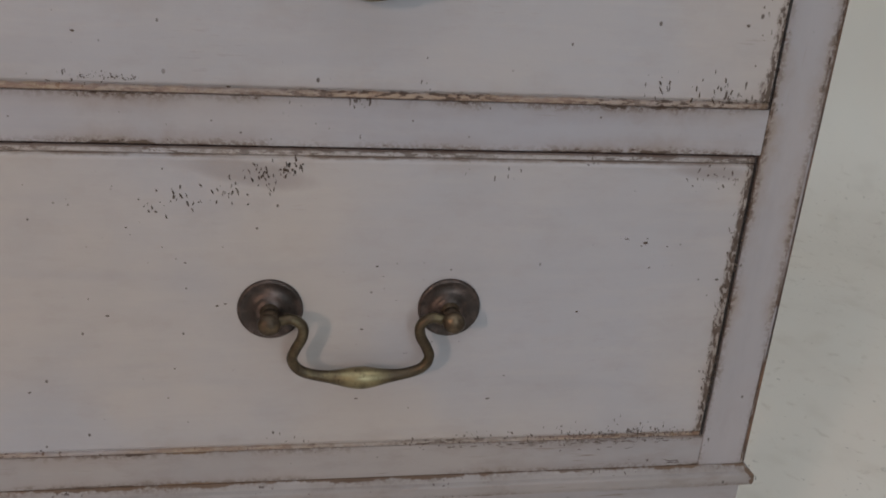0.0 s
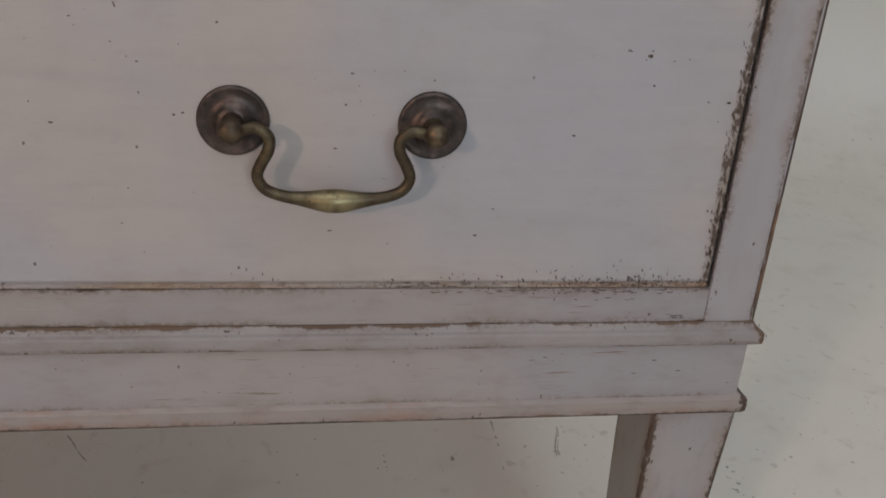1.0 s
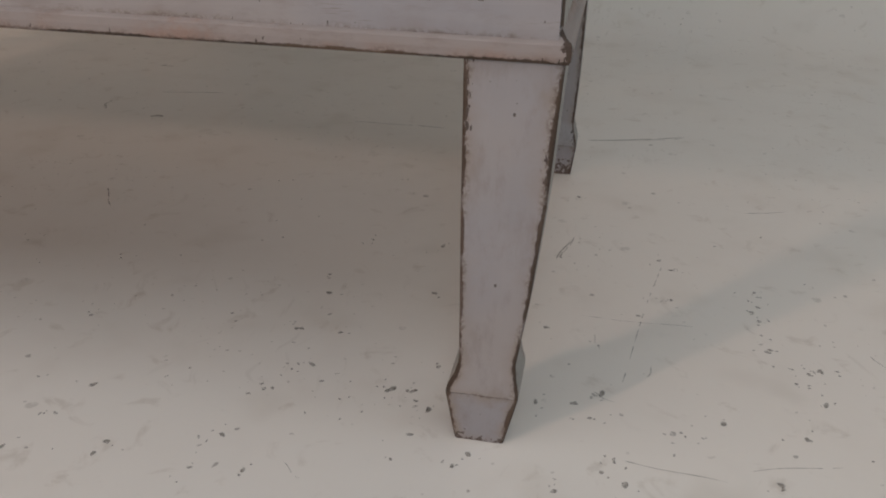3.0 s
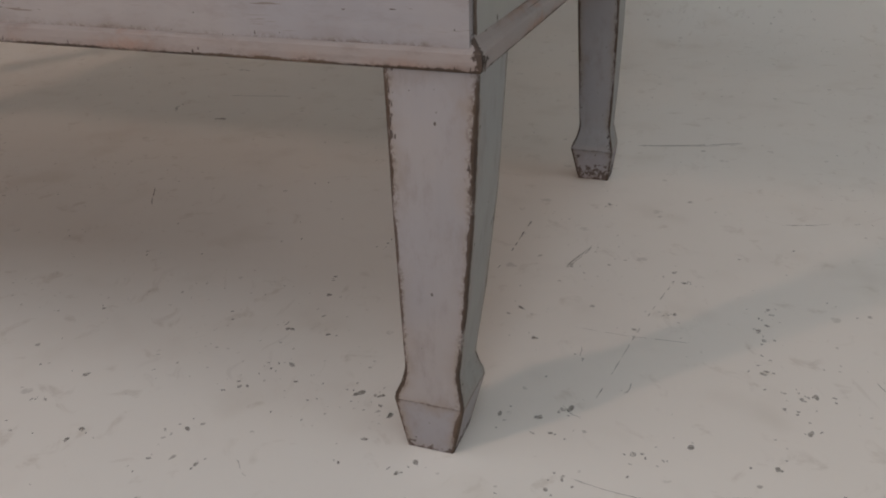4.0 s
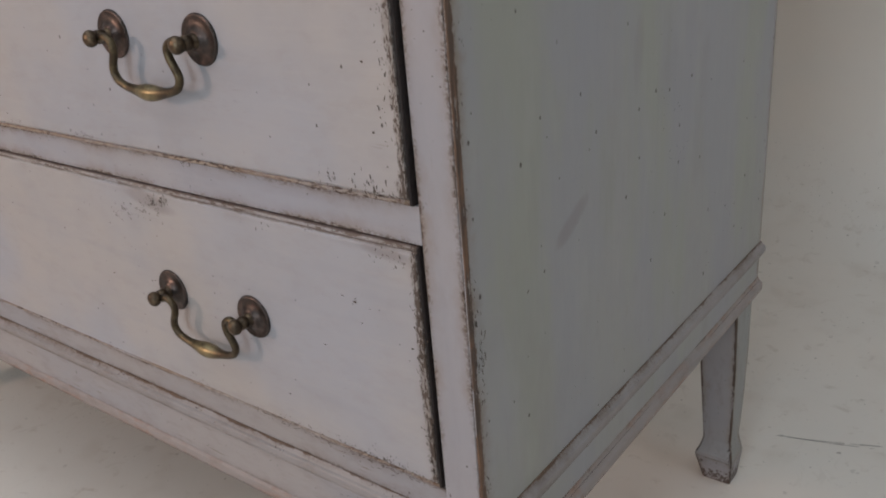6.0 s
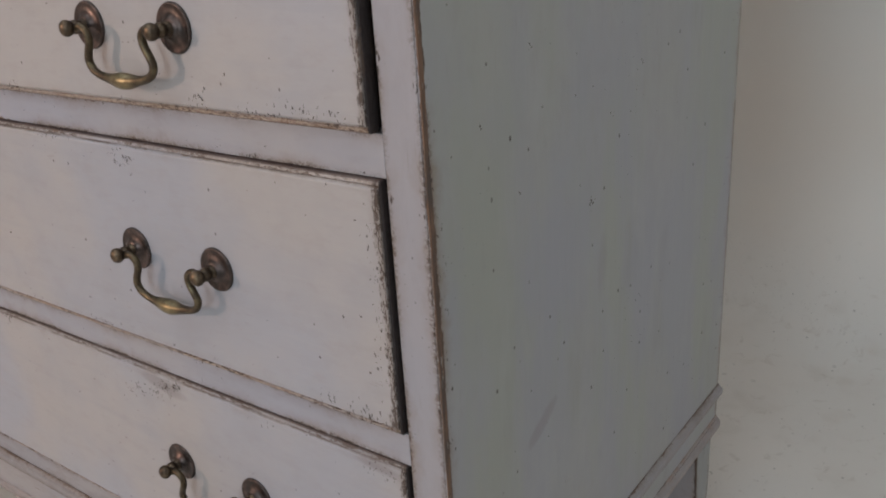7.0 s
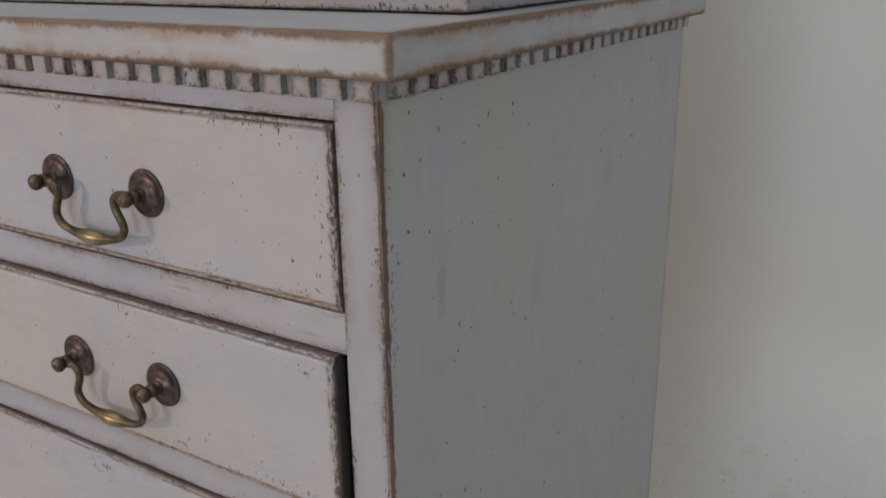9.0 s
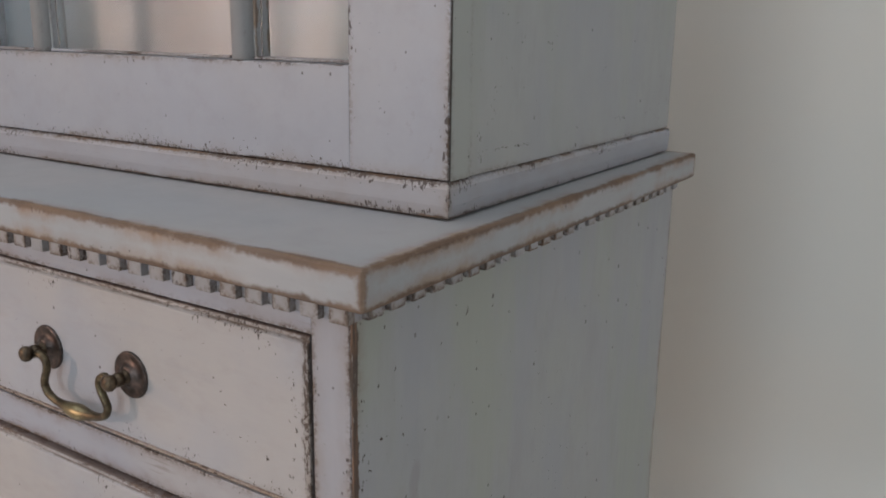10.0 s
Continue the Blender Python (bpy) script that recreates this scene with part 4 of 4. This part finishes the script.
# for each drawer, bottom one first
CHIPPED = [
    [(64, (-0.332, 0.4518), (-0.262, 0.4723), 0.0034, 0.0036), (46, (-0.288, 0.4688), (-0.258, 0.4738), 0.0024, 0.0034), (190, (-0.205, 0.3188), (-0.036, 0.3188), 0.0019, 0.0021), (70, (-0.135, 0.3200), (-0.060, 0.3205), 0.0030, 0.0025), (45, (-0.0340, 0.328), (-0.0335, 0.365), 0.006, 0.0062), (60, (-0.0345, 0.365), (-0.0340, 0.460), 0.012, 0.0042), (5, (-0.098, 0.4388), (-0.093, 0.4378), 0.0006, 0.002), (22, (-0.068, 0.4688), (-0.040, 0.4728), 0.004, 0.003), (26, (-0.037, 0.3438), (-0.036, 0.4288), 0.012, 0.004)],
    [(26, (-0.100, 0.5156), (-0.048, 0.5166), 0.0035, 0.0045), (60, (-0.355, 0.5139), (-0.329, 0.5137), 0.0008, 0.0014), (20, (-0.283, 0.6608), (-0.262, 0.6568), 0.004, 0.0045), (30, (-0.042, 0.5276), (-0.040, 0.6528), 0.012, 0.004)],
    [(22, (-0.095, 0.7079), (-0.050, 0.7099), 0.0035, 0.0035), (16, (-0.185, 0.7094), (-0.165, 0.7109), 0.003, 0.004), (14, (-0.072, 0.7979), (-0.048, 0.7999), 0.003, 0.003)],
    [(14, (-0.36, 0.8449), (-0.29, 0.8459), 0.003, 0.003), (20, (-0.044, 0.8489), (-0.041, 0.9129), 0.010, 0.0035), (18, (-0.085, 0.8449), (-0.045, 0.8449), 0.0025, 0.0028)],
]
DOTTED = [
    [(-0.084, 0.436, 0.0014), (-0.095, 0.438, 0.0007), (-0.072, 0.434, 0.0007), (-0.08, 0.422, 0.0007), (-0.229, 0.388, 0.001), (-0.16, 0.345, 0.001), (-0.392, 0.355, 0.001), (-0.326, 0.35, 0.0007), (-0.322, 0.367, 0.0007), (-0.34, 0.443, 0.0007), (-0.314, 0.425, 0.0007), (-0.222, 0.423, 0.001), (-0.3, 0.402, 0.001), (-0.296, 0.403, 0.0007), (-0.352, 0.397, 0.001), (-0.152, 0.359, 0.0007), (-0.231, 0.347, 0.001), (-0.116, 0.397, 0.001), (-0.041, 0.415, 0.001), (-0.28, 0.443, 0.0007), (-0.284, 0.455, 0.0007), (-0.326, 0.451, 0.0007)],
    [(-0.291, 0.511, 0.001), (-0.355, 0.533, 0.001), (-0.051, 0.547, 0.001), (-0.338, 0.514, 0.0007), (-0.267, 0.629, 0.0007), (-0.388, 0.591, 0.0007), (-0.461, 0.572, 0.0014), (-0.091, 0.645, 0.0007), (-0.051, 0.648, 0.001), (-0.054, 0.585, 0.001), (-0.364, 0.575, 0.0007)],
    [(-0.123, 0.798, 0.001), (-0.06, 0.796, 0.0007), (-0.322, 0.768, 0.001), (-0.239, 0.796, 0.0007), (-0.144, 0.727, 0.0007), (-0.04, 0.788, 0.0007), (-0.103, 0.739, 0.0007), (-0.144, 0.728, 0.0007)],
    [(-0.098, 0.889, 0.001), (-0.101, 0.897, 0.0007), (-0.064, 0.863, 0.0014), (-0.135, 0.912, 0.0007), (-0.114, 0.925, 0.0007), (-0.109, 0.868, 0.0007), (-0.086, 0.871, 0.0007), (-0.312, 0.901, 0.0007)],
]
SCRATCHED = [(80, (-0.20, 0.3122), (-0.035, 0.3122), 0.0008, 0.0007), (9, (-0.125, 0.3082), (-0.06, 0.3078), 0.0010, 0.0006), (14, (-0.050, 0.2957), (-0.042, 0.2957), 0.0012, 0.0008)]
chips("scratched_paint", chest, 83, SCRATCHED, 0.0001, flat=11.0)
FRIEZE_MARKS = [(4, (-0.36, 0.2700), (-0.325, 0.2690), 0.0012, 0.0004), (6, (-0.13, 0.2735), (-0.09, 0.2735), 0.0016, 0.0005), (10, (-0.07, 0.268), (-0.03, 0.267), 0.003, 0.0006), (8, (-0.30, 0.2565), (-0.25, 0.2565), 0.0012, 0.0006)]
chips("scratched_paint", chest, 84, FRIEZE_MARKS, -0.0033, flat=9.0)
HANDLE_Z = [0.4000, 0.5908, 0.7541, 0.8880]
PROUD = [0.0026, 0.0045, 0.0065, 0.0005]
GAPS = [0.0024, 0.0022, 0.0045, 0.0010]
first = {}
for n, ((z0, z1), hz, proud, gap) in enumerate(zip(OPENINGS, HANDLE_Z, PROUD, GAPS)):
    y = -proud
    front = part("drawer", drawer_front(-W + STILE + 0.0012, -STILE - gap, z0 + 0.0005, z1 - (0.0016 if n == 3 else 0.0007), y), PAINT_FACE if n else PAINT_LOW_FACE, chest, "long drawer front with a worn lipped edge and two bail handles")
    part("drawer_box", box(-W + STILE + 0.004, -STILE - gap - 0.0012, y + 0.0101, D - 0.03, z0 + 0.002, z1 - 0.006), DARK_WOOD, front, "dark unpainted drawer box")
    chips("chipped_paint", front, 30 + n, CHIPPED[n], y - 0.0003)
    dots("chipped_paint", front, 60 + n, DOTTED[n], y - 0.00035, wide=1.15, high=0.62)
    for xm in (-0.2294, -W + 0.2294):
        yb = y - 0.0135
        pts = bail_points(xm, yb, hz)
        mid = len(pts) // 2
        radii = [0.0027 + 0.0030 * math.exp(-((p.x - xm) / 0.0125) ** 2) * (1 if abs(i - mid) < 22 else 0) for i, p in enumerate(pts)]
        part("bail", tube(pts, radii), BRASS_BAIL, front, "curved brass bail with a swollen grip", smooth=True)
        for dx in (-0.045, 0.045):
            part("rosette", lathe(ROSETTE, 36, (xm + dx, y, hz)), BRASS_DISC, front, "round stepped brass backplate", smooth=True)
            part("post", lathe(POST, 18, (xm + dx, y, hz)), BRASS_POST, front, "brass post with a ball end", smooth=True)

# ---- the glazed cabinet on top ----
UX, UY, UB = 0.006, 0.1005, 0.4980
upper = thing("display_cabinet", (-W / 2, 0.30, 0.9965), "grey-white painted glazed cabinet standing on the chest of drawers", "cabinet")
ZB, ZD, ZT = 0.9965, 1.0200, 1.962
bm, half = skirt([(-0.03, ZD), (-0.001, ZD), (0.0016, ZD - 0.0012), (0.0026, ZD - 0.004), (0.0022, ZB + 0.0090), (0.0012, ZB + 0.0017), (0.0004, ZB + 0.0010), (-0.03, ZB + 0.0010)], -W + UX, -UX, UY, UB)
part("plinth", bm, PAINT_PLINTH, upper, "low plinth with dark chips along its edges", half)
for x0, x1 in ((-UX - 0.020, -UX), (-W + UX, -W + UX + 0.020)):
    part("side_panel", box(x0, x1, UY + 0.0243, UB, ZD + 0.0006, ZT, 0.0004), PAINT_UPSIDE, upper)
chips("chipped_paint", upper, 91, [(26, (0.137, 1.035), (0.209, 1.033), 0.0006, 0.0012), (12, (0.135, 1.038), (0.139, 1.029), 0.002, 0.003), (10, (0.357, 1.037), (0.382, 1.039), 0.002, 0.003), (8, (0.134, 1.047), (0.138, 1.042), 0.002, 0.003), (10, (0.228, 1.108), (0.242, 1.1), 0.004, 0.0025), (6, (0.32, 1.091), (0.333, 1.078), 0.004, 0.002), (8, (0.151, 1.066), (0.159, 1.062), 0.006, 0.002), (10, (0.217, 1.036), (0.491, 1.04), 0.003, 0.0016)], -UX + 0.0003, "x")
for x0, x1 in ((-UX + 0.0002, -UX + 0.0009), (-W + UX - 0.0009, -W + UX - 0.0002)):
    part("side_lip", box(x0, x1, UY + 0.0022, UY + 0.0242, ZD + 0.0006, ZT), PAINT_UPSIDE, upper)
for x0, x1 in ((-UX - 0.0004, -UX + 0.0005), (-W + UX - 0.0005, -W + UX + 0.0004)):
    part("door_gap", box(x0, x1, UY + 0.0009, UY + 0.0021, ZD + 0.0008, ZT - 0.0012), DARK_WOOD, upper, "dark joint between door and side")
chips("scratched_paint", upper, 92, [(26, (0.137, 1.0352), (0.209, 1.0335), 0.0004, 0.0007), (10, (0.30, 1.0215), (0.42, 1.0215), 0.0004, 0.0007)], -UX + 0.0003, "x", flat=8.0)
part("base_board", box(-W + 0.027, -0.027, UY + 0.026, UB - 0.012, ZD - 0.004, ZD + 0.014), PAINT_X, upper)
part("foot_board", box(-W + 0.02, -0.02, UY + 0.02, UB - 0.02, ZB - 0.0003, ZB + 0.01), DARK_WOOD, upper)
part("back_panel", box(-W + 0.027, -0.027, UB - 0.012, UB, ZD, ZT), INSIDE_REFLECTED, upper, "pale back board with blurred reflections painted in as tints")
part("shelf", box(-W + 0.027, -0.027, UY + 0.06, UB - 0.013, 1.30, 1.318, 0.001), INSIDE_REFLECTED, upper, "pale shelf in the back board's reflection tints")
part("cabinet_top", box(-W + UX, -UX, UY, UB, ZT + 0.0005, ZT + 0.025, 0.002), PAINT_X, upper)


def glazed_door(right):
    """One leaf: stiles, rails, two upright glazing bars and three panes. Distances run in from the cabinet's side."""
    sx = 1 if right else -1
    ox = -UX if right else -W + UX
    y0, y1, z0 = UY, UY + 0.024, 1.0878
    wide = W / 2 - UX - 0.0006

    def bx(a, b, ya, yb, za, zb, bevel=0.0006):
        return box(ox - sx * a, ox - sx * b, ya, yb, za, zb, bevel)

    door = part("door", bx(0.0, 0.0758, y0, y1, ZD + 0.001, ZT - 0.001), PAINT_DOOR, upper, "glazed door with upright glazing bars", half=(0.0379, 0.012, 0.4705))
    part("door_stile", bx(wide - 0.0762, wide, y0, y1, ZD + 0.001, ZT - 0.001), PAINT_DOOR, door)
    part("door_rail", bx(0.0761, wide - 0.0765, y0 + 0.0005, y1, ZD + 0.001, z0 - 0.0003), PAINT_DOOR, door, half=(9, 0.01175, (z0 - 0.0013 - ZD) / 2))
    part("door_rail", bx(0.0761, wide - 0.0765, y0 + 0.0005, y1, ZT - 0.07, ZT - 0.001), PAINT_X, door)
    chips("chipped_paint", door, 51, [(90, (ox - sx * 0.42, ZD + 0.0035), (ox - sx * 0.24, ZD + 0.0035), 0.0030, 0.0042), (60, (ox - sx * 0.24, ZD + 0.003), (ox - sx * 0.08, ZD + 0.003), 0.0022, 0.003), (160, (ox - sx * 0.45, ZD + 0.0016), (ox - sx * 0.004, ZD + 0.0016), 0.0012, 0.0022), (30, (ox - sx * 0.003, ZD + 0.004), (ox - sx * 0.003, ZD + 0.09), 0.012, 0.004)], y0 + 0.0002)
    bars = (0.1755, wide - 0.1525)
    for a in bars:
        part("glazing_bar", bx(a - 0.0112, a + 0.0112, y0 + 0.009, y1, z0, ZT - 0.0705), PAINT_BAR, door)
        bead = tube([(ox - sx * a, y0 + 0.0098, z0), (ox - sx * a, y0 + 0.0098, ZT - 0.0705)], [0.0094, 0.0094], 24)
        part("bead", bead, PAINT_BAR, door, smooth=True)
    for a, b in ((0.0763, bars[0] - 0.0114), (bars[0] + 0.0114, bars[1] - 0.0114), (bars[1] + 0.0114, wide - 0.0767)):
        pane = part("pane", bx(a, b, y0 + 0.0140, y0 + 0.0165, z0 + 0.0003, ZT - 0.071, 0), GLASS, door, "clear old glass pane")
        pane.visible_shadow = False
        part("glazing_bead", bx(a + 0.0003, b - 0.0003, y0 + 0.0060, y0 + 0.0135, z0 + 0.0002, z0 + 0.0024, 0.0008), PAINT_DOOR, door)
    part("glazing_bead", bx(0.0763, 0.0800, y0 + 0.0060, y0 + 0.0135, z0 + 0.0040, ZT - 0.071, 0.0008), PAINT_BAR, door)


glazed_door(True)
glazed_door(False)
